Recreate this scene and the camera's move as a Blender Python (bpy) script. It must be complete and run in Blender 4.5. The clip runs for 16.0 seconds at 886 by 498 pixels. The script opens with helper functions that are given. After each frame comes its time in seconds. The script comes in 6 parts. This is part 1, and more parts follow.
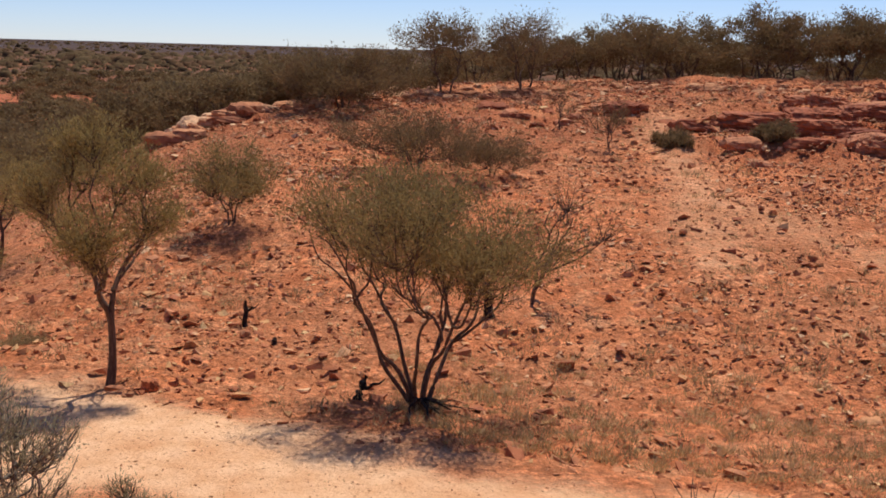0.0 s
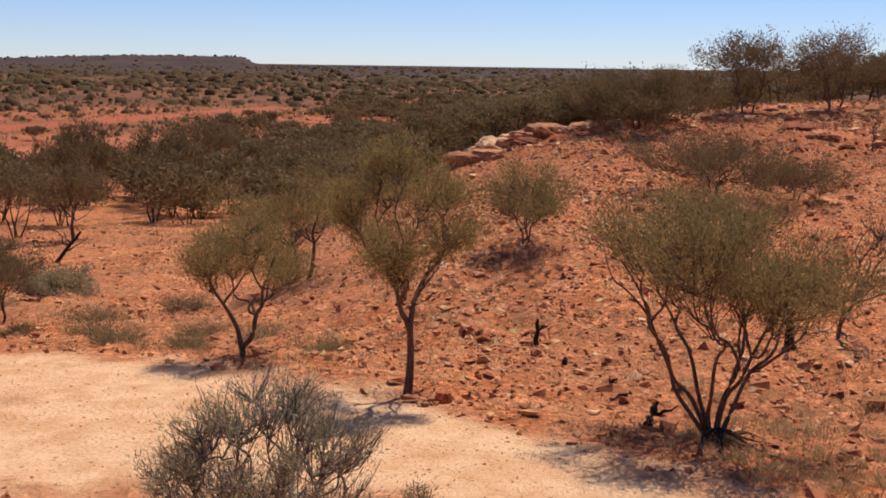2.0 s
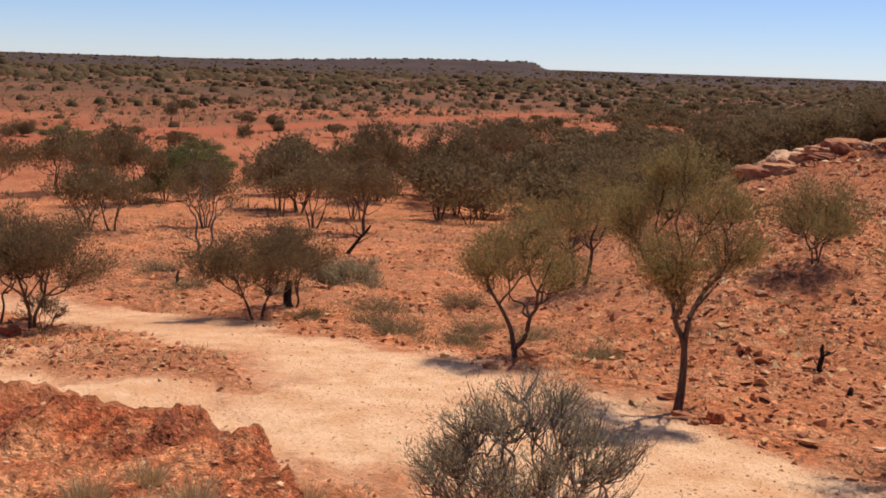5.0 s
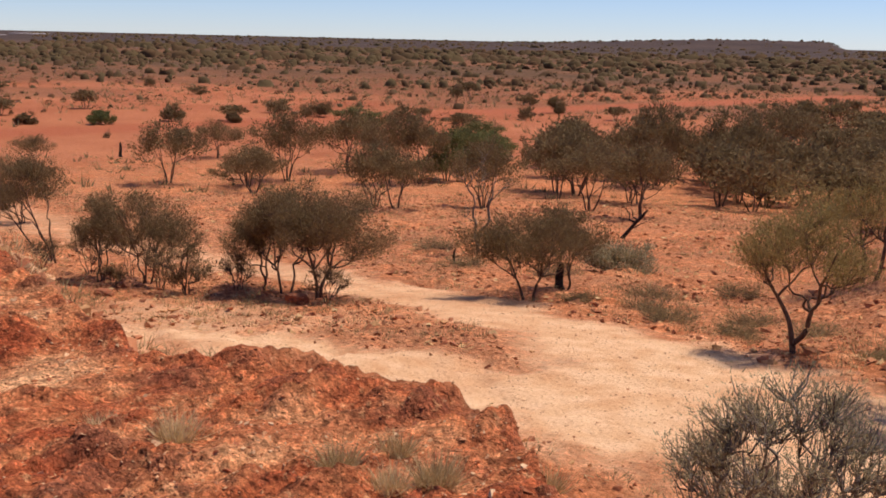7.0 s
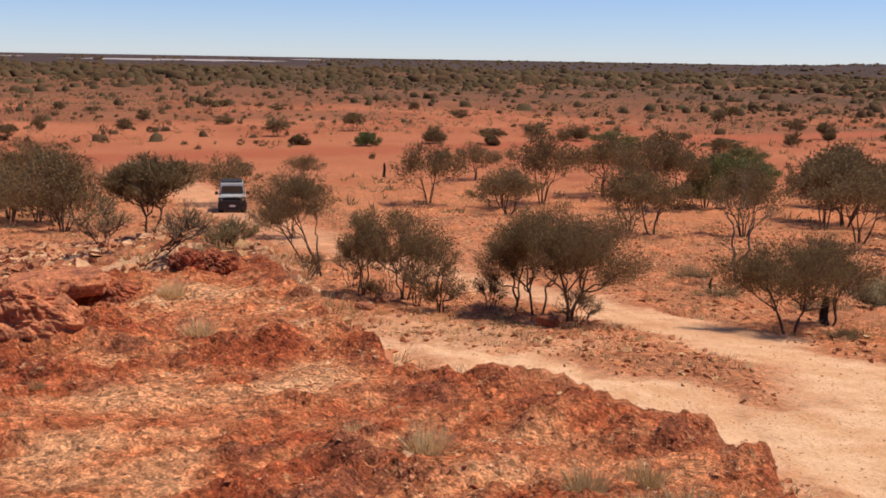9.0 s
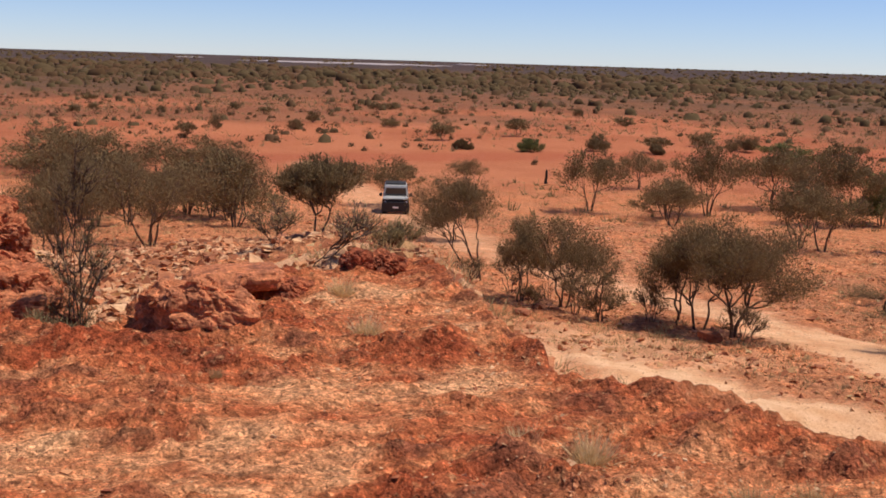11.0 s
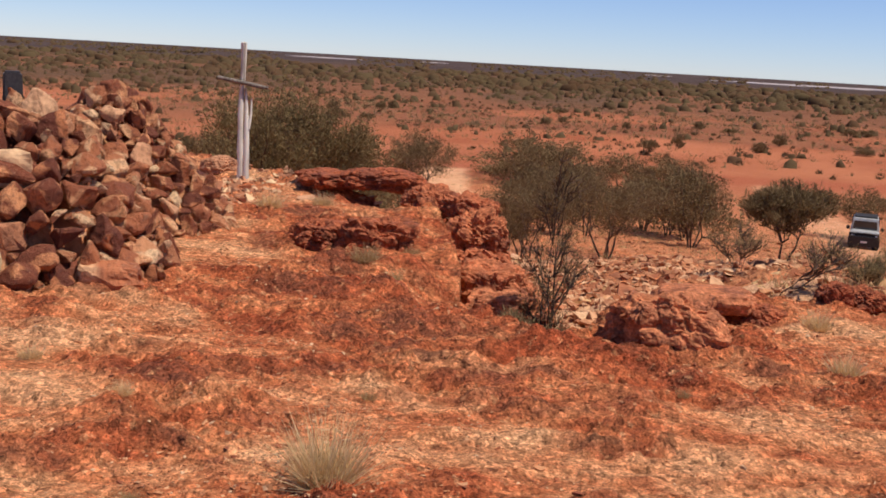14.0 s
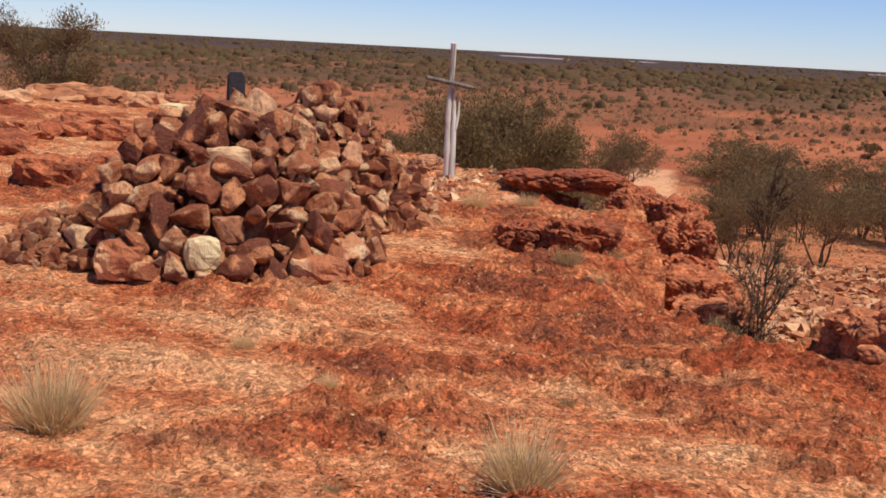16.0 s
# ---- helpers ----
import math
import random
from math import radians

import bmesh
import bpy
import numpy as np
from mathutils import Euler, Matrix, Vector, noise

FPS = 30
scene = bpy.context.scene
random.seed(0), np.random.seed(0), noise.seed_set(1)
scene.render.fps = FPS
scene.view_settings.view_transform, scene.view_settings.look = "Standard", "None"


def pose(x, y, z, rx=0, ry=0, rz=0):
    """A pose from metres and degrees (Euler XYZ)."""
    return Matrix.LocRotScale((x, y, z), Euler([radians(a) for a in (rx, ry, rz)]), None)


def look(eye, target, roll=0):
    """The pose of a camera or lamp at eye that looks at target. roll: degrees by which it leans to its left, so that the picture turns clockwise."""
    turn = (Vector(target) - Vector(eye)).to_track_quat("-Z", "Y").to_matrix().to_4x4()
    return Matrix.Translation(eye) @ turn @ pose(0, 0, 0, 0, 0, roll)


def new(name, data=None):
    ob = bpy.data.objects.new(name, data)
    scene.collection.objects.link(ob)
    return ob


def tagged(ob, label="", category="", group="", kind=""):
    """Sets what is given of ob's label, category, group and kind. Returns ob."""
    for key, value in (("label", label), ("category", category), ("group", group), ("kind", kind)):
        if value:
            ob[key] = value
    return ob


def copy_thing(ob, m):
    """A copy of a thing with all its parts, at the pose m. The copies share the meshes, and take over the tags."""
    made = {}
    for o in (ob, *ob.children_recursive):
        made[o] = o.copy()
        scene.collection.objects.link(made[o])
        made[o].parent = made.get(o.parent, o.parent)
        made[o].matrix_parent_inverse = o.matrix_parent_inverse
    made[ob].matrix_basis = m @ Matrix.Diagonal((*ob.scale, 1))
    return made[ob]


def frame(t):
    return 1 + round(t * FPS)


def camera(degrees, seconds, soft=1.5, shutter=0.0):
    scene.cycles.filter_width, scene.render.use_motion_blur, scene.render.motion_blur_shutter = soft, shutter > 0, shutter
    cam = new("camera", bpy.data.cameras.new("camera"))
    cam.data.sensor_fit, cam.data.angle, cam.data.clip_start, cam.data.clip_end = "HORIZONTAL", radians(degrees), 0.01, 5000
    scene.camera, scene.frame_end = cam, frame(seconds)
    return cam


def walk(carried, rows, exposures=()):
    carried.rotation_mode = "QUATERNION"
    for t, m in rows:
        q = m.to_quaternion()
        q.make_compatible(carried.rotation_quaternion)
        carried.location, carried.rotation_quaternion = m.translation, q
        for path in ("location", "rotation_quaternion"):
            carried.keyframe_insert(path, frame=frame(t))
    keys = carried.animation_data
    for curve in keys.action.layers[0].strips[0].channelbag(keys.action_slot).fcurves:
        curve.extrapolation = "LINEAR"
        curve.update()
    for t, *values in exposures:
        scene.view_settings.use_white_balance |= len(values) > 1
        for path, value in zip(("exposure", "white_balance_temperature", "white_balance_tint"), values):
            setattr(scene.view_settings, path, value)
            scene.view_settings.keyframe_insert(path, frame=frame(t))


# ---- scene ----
cam = camera(44.26, 16.0, soft=1.75)
PATH = [
    (0, pose(0.049, -0.005, 1.631, 79.57, -1.58, 5.78)),
    (0.5, pose(0.044, 0.001, 1.622, 79.32, -1.57, 9.28)),
    (1, pose(0.034, 0.007, 1.612, 79.36, -1.33, 13.00)),
    (1.5, pose(0.002, 0.024, 1.603, 79.66, -1.15, 16.96)),
    (2, pose(-0.028, 0.021, 1.611, 80.37, -0.79, 21.02)),
    (2.5, pose(-0.037, 0.010, 1.603, 80.92, -0.90, 24.70)),
    (3, pose(-0.032, 0.028, 1.600, 81.11, -1.00, 28.11)),
    (3.5, pose(-0.022, 0.017, 1.608, 81.36, -1.22, 31.14)),
    (6, pose(-0.003, 0.025, 1.618, 79.06, -1.99, 40.87)),
    (6.5, pose(0.020, 0.064, 1.625, 78.73, -1.80, 45.40)),
    (7, pose(0.027, 0.114, 1.615, 79.04, -1.31, 50.58)),
    (7.5, pose(0.029, 0.127, 1.613, 79.77, -1.19, 54.75)),
    (8, pose(0.022, 0.115, 1.612, 80.21, -0.94, 58.28)),
    (8.5, pose(0.001, 0.123, 1.600, 80.17, -0.90, 61.51)),
    (11, pose(0.017, 0.056, 1.612, 80.13, -1.73, 72.54)),
    (11.5, pose(0.026, 0.028, 1.613, 80.39, -1.98, 76.60)),
    (12, pose(0.014, 0.005, 1.606, 80.45, -1.78, 81.89)),
    (12.5, pose(0.003, -0.014, 1.603, 80.45, -2.18, 86.73)),
    (13, pose(-0.020, -0.023, 1.596, 80.21, -3.08, 90.72)),
    (13.5, pose(-0.033, -0.048, 1.592, 80.09, -3.49, 94.17)),
    (14, pose(-0.047, -0.087, 1.591, 80.07, -3.21, 96.51)),
    (14.5, pose(-0.063, -0.130, 1.587, 79.94, -2.58, 98.94)),
    (15, pose(-0.063, -0.136, 1.584, 79.87, -2.61, 101.27)),
    (15.5, pose(-0.084, -0.113, 1.593, 79.63, -2.86, 104.18)),
    (16, pose(-0.081, -0.102, 1.599, 79.47, -2.99, 107.24)),
]
walk(cam, PATH)

# ---- light ----
SUN_YAW, SUN_UP = -16.0, 65.0
world = bpy.data.worlds.new("world")
scene.world = world
world.use_nodes = True
wn = world.node_tree.nodes
sky = wn.new("ShaderNodeTexSky")
sky.sky_type = "NISHITA"
sky.sun_disc = False
sky.sun_elevation = radians(SUN_UP)
sky.sun_rotation = radians(-SUN_YAW)
sky.altitude = 400
sky.air_density, sky.dust_density, sky.ozone_density = 0.8, 0.0, 3.2
tint = wn.new("ShaderNodeMix")
tint.data_type, tint.blend_type = "RGBA", "MULTIPLY"
tint.inputs[0].default_value, tint.inputs[7].default_value = 1.0, (0.925, 0.985, 1.28, 1)
world.node_tree.links.new(sky.outputs[0], tint.inputs[6])
world.node_tree.links.new(tint.outputs[2], wn["Background"].inputs[0])
wn["Background"].inputs[1].default_value = 0.092
sun = new("sun", bpy.data.lights.new("sun", "SUN"))
sun.data.energy, sun.data.angle, sun.data.color = 4.85, radians(0.53), (1.0, 0.95, 0.87)
sx, sy = -math.sin(radians(SUN_YAW)) * math.cos(radians(SUN_UP)), math.cos(radians(SUN_YAW)) * math.cos(radians(SUN_UP))
sun.matrix_world = look((sx * 50, sy * 50, math.sin(radians(SUN_UP)) * 50), (0, 0, 0))


# ---- materials ----
def material(name, rough=0.9, spec=0.15):
    m = bpy.data.materials.new(name)
    m.use_nodes = True
    b = m.node_tree.nodes["Principled BSDF"]
    b.inputs["Roughness"].default_value = rough
    b.inputs["Specular IOR Level"].default_value = spec
    return m, m.node_tree, b


def node(nt, kind, **values):
    n = nt.nodes.new(kind)
    for k, v in values.items():
        n.inputs[k.replace("_", " ")].default_value = v
    return n


def noise_of(nt, scale, detail=4.0, stretch=None, rough=0.55, space="Object"):
    co = nt.nodes.new("ShaderNodeTexCoord")
    out = co.outputs[space]
    if stretch:
        mp = nt.nodes.new("ShaderNodeMapping")
        mp.inputs["Scale"].default_value = stretch
        nt.links.new(out, mp.inputs[0])
        out = mp.outputs[0]
    n = node(nt, "ShaderNodeTexNoise", Scale=scale, Detail=detail, Roughness=rough)
    nt.links.new(out, n.inputs["Vector"])
    return n.outputs["Fac"]


def ramp(nt, fac, stops):
    r = nt.nodes.new("ShaderNodeValToRGB")
    e = r.color_ramp.elements
    while len(e) < len(stops):
        e.new(0.5)
    for el, (p, c) in zip(e, stops):
        el.position, el.color = p, (*c, 1) if len(c) == 3 else c
    nt.links.new(fac, r.inputs[0])
    return r.outputs[0]


def grey(a, b):
    return [(a, (0, 0, 0)), (b, (1, 1, 1))]


def mix(nt, fac, a, b, mode="MIX"):
    m = nt.nodes.new("ShaderNodeMix")
    m.data_type, m.blend_type = "RGBA", mode
    for sock, v in ((m.inputs[0], fac), (m.inputs[6], a), (m.inputs[7], b)):
        if isinstance(v, bpy.types.NodeSocket):
            nt.links.new(v, sock)
        elif isinstance(v, (int, float)):
            sock.default_value = v
        else:
            sock.default_value = (*v, 1)
    return m.outputs[2]


def math_of(nt, op, a, b):
    m = nt.nodes.new("ShaderNodeMath")
    m.operation = op
    for sock, v in zip(m.inputs, (a, b)):
        if isinstance(v, bpy.types.NodeSocket):
            nt.links.new(v, sock)
        else:
            sock.default_value = v
    return m.outputs[0]


def bump(nt, bsdf, height, strength, distance, before=None):
    b = node(nt, "ShaderNodeBump", Strength=strength, Distance=distance)
    nt.links.new(height, b.inputs["Height"])
    if before is not None:
        nt.links.new(before, b.inputs["Normal"])
    if bsdf is not None:
        nt.links.new(b.outputs[0], bsdf.inputs["Normal"])
    return b.outputs[0]


def attr(nt, name):
    a = nt.nodes.new("ShaderNodeAttribute")
    a.attribute_name = name
    return a.outputs["Fac"]


def chip_tone(nt, scale, dark, light):
    """Small angular chips, each of its own tone, with wavering borders."""
    co = nt.nodes.new("ShaderNodeTexCoord")
    wave = node(nt, "ShaderNodeTexNoise", Scale=scale * 0.6, Detail=3.0)
    nt.links.new(co.outputs["Object"], wave.inputs["Vector"])
    add = nt.nodes.new("ShaderNodeVectorMath")
    add.operation = "MULTIPLY_ADD"
    add.inputs[1].default_value = (0.55 / scale, 0.55 / scale, 0.55 / scale)
    nt.links.new(wave.outputs["Color"], add.inputs[0])
    nt.links.new(co.outputs["Object"], add.inputs[2])
    cell = node(nt, "ShaderNodeTexVoronoi", Scale=scale, Randomness=1.0)
    nt.links.new(add.outputs[0], cell.inputs["Vector"])
    split = nt.nodes.new("ShaderNodeSeparateColor")
    nt.links.new(cell.outputs["Color"], split.inputs[0])
    return ramp(nt, split.outputs[0], [(0.0, (dark, dark, dark)), (0.3, (0.9, 0.9, 0.9)), (0.75, (1.05, 1.05, 1.05)), (1.0, (light, light, light))])


def ground_material():
    m, nt, b = material("red_earth", 0.95, 0.1)
    big, mid, fine = noise_of(nt, 0.22, 5), noise_of(nt, 1.7, 6), noise_of(nt, 14.0, 5)
    grit = noise_of(nt, 55.0, 3)
    earth = ramp(nt, mid, [(0.30, (0.485, 0.146, 0.055)), (0.5, (0.630, 0.216, 0.087)), (0.68, (0.735, 0.322, 0.152))])
    earth = mix(nt, ramp(nt, big, grey(0.42, 0.62)), earth, ramp(nt, fine, [(0.35, (0.470, 0.155, 0.062)), (0.65, (0.640, 0.272, 0.128))]))
    earth = mix(nt, ramp(nt, fine, grey(0.60, 0.70)), earth, (0.330, 0.113, 0.055))
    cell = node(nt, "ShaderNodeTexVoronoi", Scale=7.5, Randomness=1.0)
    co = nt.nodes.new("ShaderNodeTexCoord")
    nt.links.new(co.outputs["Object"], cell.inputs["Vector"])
    # lit crowns and shaded gaps of the lumps, put into the earth's colour
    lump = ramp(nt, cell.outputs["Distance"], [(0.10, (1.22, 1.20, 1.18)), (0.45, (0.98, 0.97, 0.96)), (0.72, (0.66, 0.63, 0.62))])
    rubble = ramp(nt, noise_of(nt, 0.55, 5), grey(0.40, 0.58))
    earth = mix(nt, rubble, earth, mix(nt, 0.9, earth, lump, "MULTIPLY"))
    # laterite cap: rust red crust, dark weathered skin, paler gravel lying on it
    band = noise_of(nt, 1.35, 9, (1.55, 0.70, 1.0), 0.68)
    skin = noise_of(nt, 2.1, 9, (1.7, 0.68, 1.0), 0.72)
    crust = attr(nt, "crust")
    shade = math_of(nt, "SUBTRACT", math_of(nt, "ADD", band, 0.075), math_of(nt, "MULTIPLY", crust, 0.125))
    cap = ramp(nt, shade, [(0.36, (0.38, 0.082, 0.031)), (0.46, (0.50, 0.134, 0.051)), (0.53, (0.62, 0.205, 0.081)), (0.60, (0.73, 0.300, 0.130)), (0.72, (0.80, 0.395, 0.188))])
    dark = math_of(nt, "MULTIPLY", ramp(nt, skin, [(0.485, (0, 0, 0)), (0.59, (0.72, 0.72, 0.72))]), math_of(nt, "ADD", math_of(nt, "MULTIPLY", crust, 0.75), 0.25))
    cap = mix(nt, dark, cap, (0.195, 0.068, 0.038))
    cap = mix(nt, ramp(nt, fine, grey(0.60, 0.70)), cap, (0.66, 0.29, 0.130))
    chips = chip_tone(nt, 30.0, 0.45, 1.55)
    small_chips = chip_tone(nt, 85.0, 0.55, 1.45)
    cap = mix(nt, 0.85, cap, chips, "MULTIPLY")
    cap = mix(nt, 0.85, cap, small_chips, "MULTIPLY")
    earth = mix(nt, 0.8, earth, chip_tone(nt, 7.0, 0.66, 1.38), "MULTIPLY")
    grain = ramp(nt, noise_of(nt, 24.0, 6, (1.0, 1.0, 1.0), 0.75), [(0.33, (0.50, 0.46, 0.44)), (0.50, (1.0, 1.0, 1.0)), (0.67, (1.34, 1.32, 1.30))])
    track = ramp(nt, mid, [(0.3, (0.74, 0.370, 0.178)), (0.6, (0.87, 0.520, 0.290))])
    track = mix(nt, ramp(nt, fine, grey(0.60, 0.72)), track, (0.58, 0.260, 0.125))
    track = mix(nt, ramp(nt, big, [(0.50, (0, 0, 0)), (0.68, (0.6, 0.6, 0.6))]), track, (0.68, 0.315, 0.150))
    plain = ramp(nt, noise_of(nt, 0.05, 6), [(0.35, (0.360, 0.104, 0.044)), (0.65, (0.475, 0.160, 0.072))])
    scrub = ramp(nt, noise_of(nt, 0.12, 6), [(0.3, (0.098, 0.050, 0.026)), (0.7, (0.165, 0.080, 0.038))])
    earth = mix(nt, math_of(nt, "MULTIPLY", attr(nt, "litter"), ramp(nt, noise_of(nt, 3.2, 5, None, 0.7), grey(0.40, 0.58))), earth, (0.235, 0.120, 0.066))
    earth = mix(nt, math_of(nt, "MULTIPLY", attr(nt, "ochre"), 0.75), earth, mix(nt, ramp(nt, noise_of(nt, 1.1, 6, None, 0.7), grey(0.38, 0.62)), (0.300, 0.078, 0.034), (0.52, 0.185, 0.078)))
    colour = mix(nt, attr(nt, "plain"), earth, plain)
    colour = mix(nt, attr(nt, "scrub"), colour, scrub)
    colour = mix(nt, attr(nt, "far"), colour, ramp(nt, noise_of(nt, 0.01, 5), [(0.35, (0.055, 0.034, 0.028)), (0.65, (0.090, 0.055, 0.042))]))
    colour = mix(nt, attr(nt, "cap"), colour, cap)
    colour = mix(nt, 0.85, colour, grain, "MULTIPLY")
    colour = mix(nt, attr(nt, "track"), colour, track)
    colour = mix(nt, attr(nt, "road"), colour, (0.400, 0.112, 0.050))
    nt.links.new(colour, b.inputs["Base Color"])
    firm = math_of(nt, "SUBTRACT", 1.0, math_of(nt, "MULTIPLY", attr(nt, "track"), 0.9))
    pebble = node(nt, "ShaderNodeTexVoronoi", Scale=48.0, Randomness=1.0)
    nt.links.new(co.outputs["Object"], pebble.inputs["Vector"])
    n1 = bump(nt, None, math_of(nt, "MULTIPLY", math_of(nt, "SUBTRACT", 1.0, pebble.outputs["Distance"]), firm), 0.5, 0.022, bump(nt, None, fine, 0.8, 0.07))
    n2 = bump(nt, None, skin, 0.8, 0.10, bump(nt, None, math_of(nt, "MULTIPLY", math_of(nt, "SUBTRACT", 1.0, cell.outputs["Distance"]), firm), 0.55, 0.09, n1))
    bump(nt, b, grit, 0.7, 0.025, n2)
    return m


def stone_material(name, stops, dark=(0.120, 0.044, 0.026), grit=False):
    m, nt, b = material(name, 0.9, 0.2)
    oi = nt.nodes.new("ShaderNodeObjectInfo")
    ge = nt.nodes.new("ShaderNodeNewGeometry")
    own = math_of(nt, "FRACT", math_of(nt, "ADD", oi.outputs["Random"], ge.outputs["Random Per Island"]), 0.0)
    col = ramp(nt, own, stops)
    n1, n2 = noise_of(nt, 5.0, 7, None, 0.65), noise_of(nt, 45.0, 4)
    col = mix(nt, ramp(nt, n1, grey(0.46, 0.66)), col, mix(nt, 0.7, col, dark))
    col = mix(nt, ramp(nt, n2, grey(0.58, 0.70)), col, mix(nt, 0.18, col, (0.620, 0.335, 0.125)))
    under = bump(nt, None, n1, 0.7, 0.04)
    if grit:
        col = mix(nt, 0.8, col, chip_tone(nt, 34.0, 0.5, 1.55), "MULTIPLY")
        col = mix(nt, 0.7, col, chip_tone(nt, 90.0, 0.6, 1.4), "MULTIPLY")
        nodule = node(nt, "ShaderNodeTexVoronoi", Scale=26.0, Randomness=1.0)
        co = nt.nodes.new("ShaderNodeTexCoord")
        nt.links.new(co.outputs["Object"], nodule.inputs["Vector"])
        under = bump(nt, None, math_of(nt, "SUBTRACT", 1.0, nodule.outputs["Distance"]), 0.35, 0.018, under)
    nt.links.new(col, b.inputs["Base Color"])
    bump(nt, b, n2, 0.5, 0.012, under)
    return m


def leaf_material(name, a, b_, c):
    m, nt, b = material(name, 0.9, 0.06)
    ge = nt.nodes.new("ShaderNodeNewGeometry")
    oi = nt.nodes.new("ShaderNodeObjectInfo")
    col = ramp(nt, ge.outputs["Random Per Island"], [(0.0, a), (0.5, b_), (1.0, tuple(0.5 * (u + v) for u, v in zip(b_, c)))])
    tone = mix(nt, math_of(nt, "MULTIPLY", oi.outputs["Random"], 0.35), col, (0.200, 0.130, 0.060))
    nt.links.new(tone, b.inputs["Base Color"])
    thin = nt.nodes.new("ShaderNodeBsdfTranslucent")
    nt.links.new(tone, thin.inputs["Color"])
    both = nt.nodes.new("ShaderNodeMixShader")
    both.inputs[0].default_value = 0.32
    nt.links.new(b.outputs[0], both.inputs[1])
    nt.links.new(thin.outputs[0], both.inputs[2])
    nt.links.new(both.outputs[0], nt.nodes["Material Output"].inputs["Surface"])
    return m


def bark_material(name, a, b_):
    m, nt, b = material(name, 0.95, 0.1)
    n = noise_of(nt, 30.0, 5, (1, 1, 0.2))
    nt.links.new(ramp(nt, n, [(0.35, a), (0.65, b_)]), b.inputs["Base Color"])
    bump(nt, b, n, 0.6, 0.01)
    return m


RUST = [(0.0, (0.200, 0.052, 0.022)), (0.3, (0.330, 0.091, 0.036)), (0.6, (0.440, 0.160, 0.069)), (0.85, (0.550, 0.259, 0.121)), (1.0, (0.640, 0.409, 0.178))]
GROUND = ground_material()
STONE = stone_material("rust_stone", RUST)
PALE_STONE = stone_material("pale_stone", [(0.0, (0.400, 0.150, 0.072)), (0.5, (0.620, 0.310, 0.160)), (1.0, (0.760, 0.500, 0.270))])
CREAM_STONE = stone_material("cream_stone", [(0.0, (0.660, 0.490, 0.250)), (1.0, (0.740, 0.570, 0.310))], (0.400, 0.191, 0.088))
CRUST = stone_material("laterite", [(0.0, (0.31, 0.076, 0.031)), (0.5, (0.42, 0.118, 0.047)), (1.0, (0.52, 0.175, 0.072))], (0.13, 0.042, 0.027), grit=True)
OLIVE = leaf_material("olive_leaf", (0.250, 0.172, 0.060), (0.325, 0.232, 0.086), (0.420, 0.308, 0.122))
DARK_LEAF = leaf_material("dark_leaf", (0.170, 0.108, 0.052), (0.212, 0.138, 0.066), (0.255, 0.168, 0.080))
FEATHER_LEAF = leaf_material("feathery_leaf", (0.175, 0.116, 0.050), (0.220, 0.150, 0.066), (0.265, 0.185, 0.082))
GREEN_LEAF = leaf_material("green_leaf", (0.105, 0.105, 0.036), (0.150, 0.148, 0.052), (0.205, 0.195, 0.078))
GREY_LEAF = leaf_material("grey_leaf", (0.265, 0.210, 0.108), (0.385, 0.312, 0.175), (0.51, 0.425, 0.26))
DRY_OLIVE = leaf_material("dry_olive_leaf", (0.26, 0.18, 0.085), (0.36, 0.26, 0.125), (0.47, 0.35, 0.18))
BLEACHED = leaf_material("bleached_straw", (0.80, 0.52, 0.23), (0.92, 0.66, 0.34), (0.95, 0.79, 0.50))
STRAW = leaf_material("straw", (0.46, 0.28, 0.12), (0.62, 0.42, 0.20), (0.78, 0.58, 0.31))
BARK = bark_material("dark_bark", (0.075, 0.044, 0.032), (0.175, 0.108, 0.074))
GREY_BARK = bark_material("grey_bark", (0.12, 0.09, 0.07), (0.25, 0.20, 0.16))
CHAR = bark_material("charred_wood", (0.016, 0.012, 0.011), (0.050, 0.038, 0.032))


# ---- landform ----
def vhash(i, j, s):
    v = np.sin(i * 127.1 + j * 311.7 + s * 74.7) * 43758.5453
    return v - np.floor(v)


def vnoise(x, y, s=0.0):
    """Smooth value noise, 0 to 1."""
    i, j = np.floor(x), np.floor(y)
    u, v = x - i, y - j
    u, v = u * u * (3 - 2 * u), v * v * (3 - 2 * v)
    a, b = vhash(i, j, s), vhash(i + 1, j, s)
    c, d = vhash(i, j + 1, s), vhash(i + 1, j + 1, s)
    return (a * (1 - u) + b * u) * (1 - v) + (c * (1 - u) + d * u) * v


def fbm(x, y, octaves=4, s=0.0):
    total, amp, norm = 0.0, 1.0, 0.0
    for k in range(octaves):
        total = total + amp * vnoise(x * 2 ** k + 17.3 * k, y * 2 ** k - 9.1 * k, s + k)
        norm += amp
        amp *= 0.5
    return total / norm


def step01(a, b, x):
    t = np.clip((x - a) / (b - a), 0, 1)
    return t * t * (3 - 2 * t)


def polar(x, y):
    return np.hypot(x, y), np.degrees(np.arctan2(-x, y))


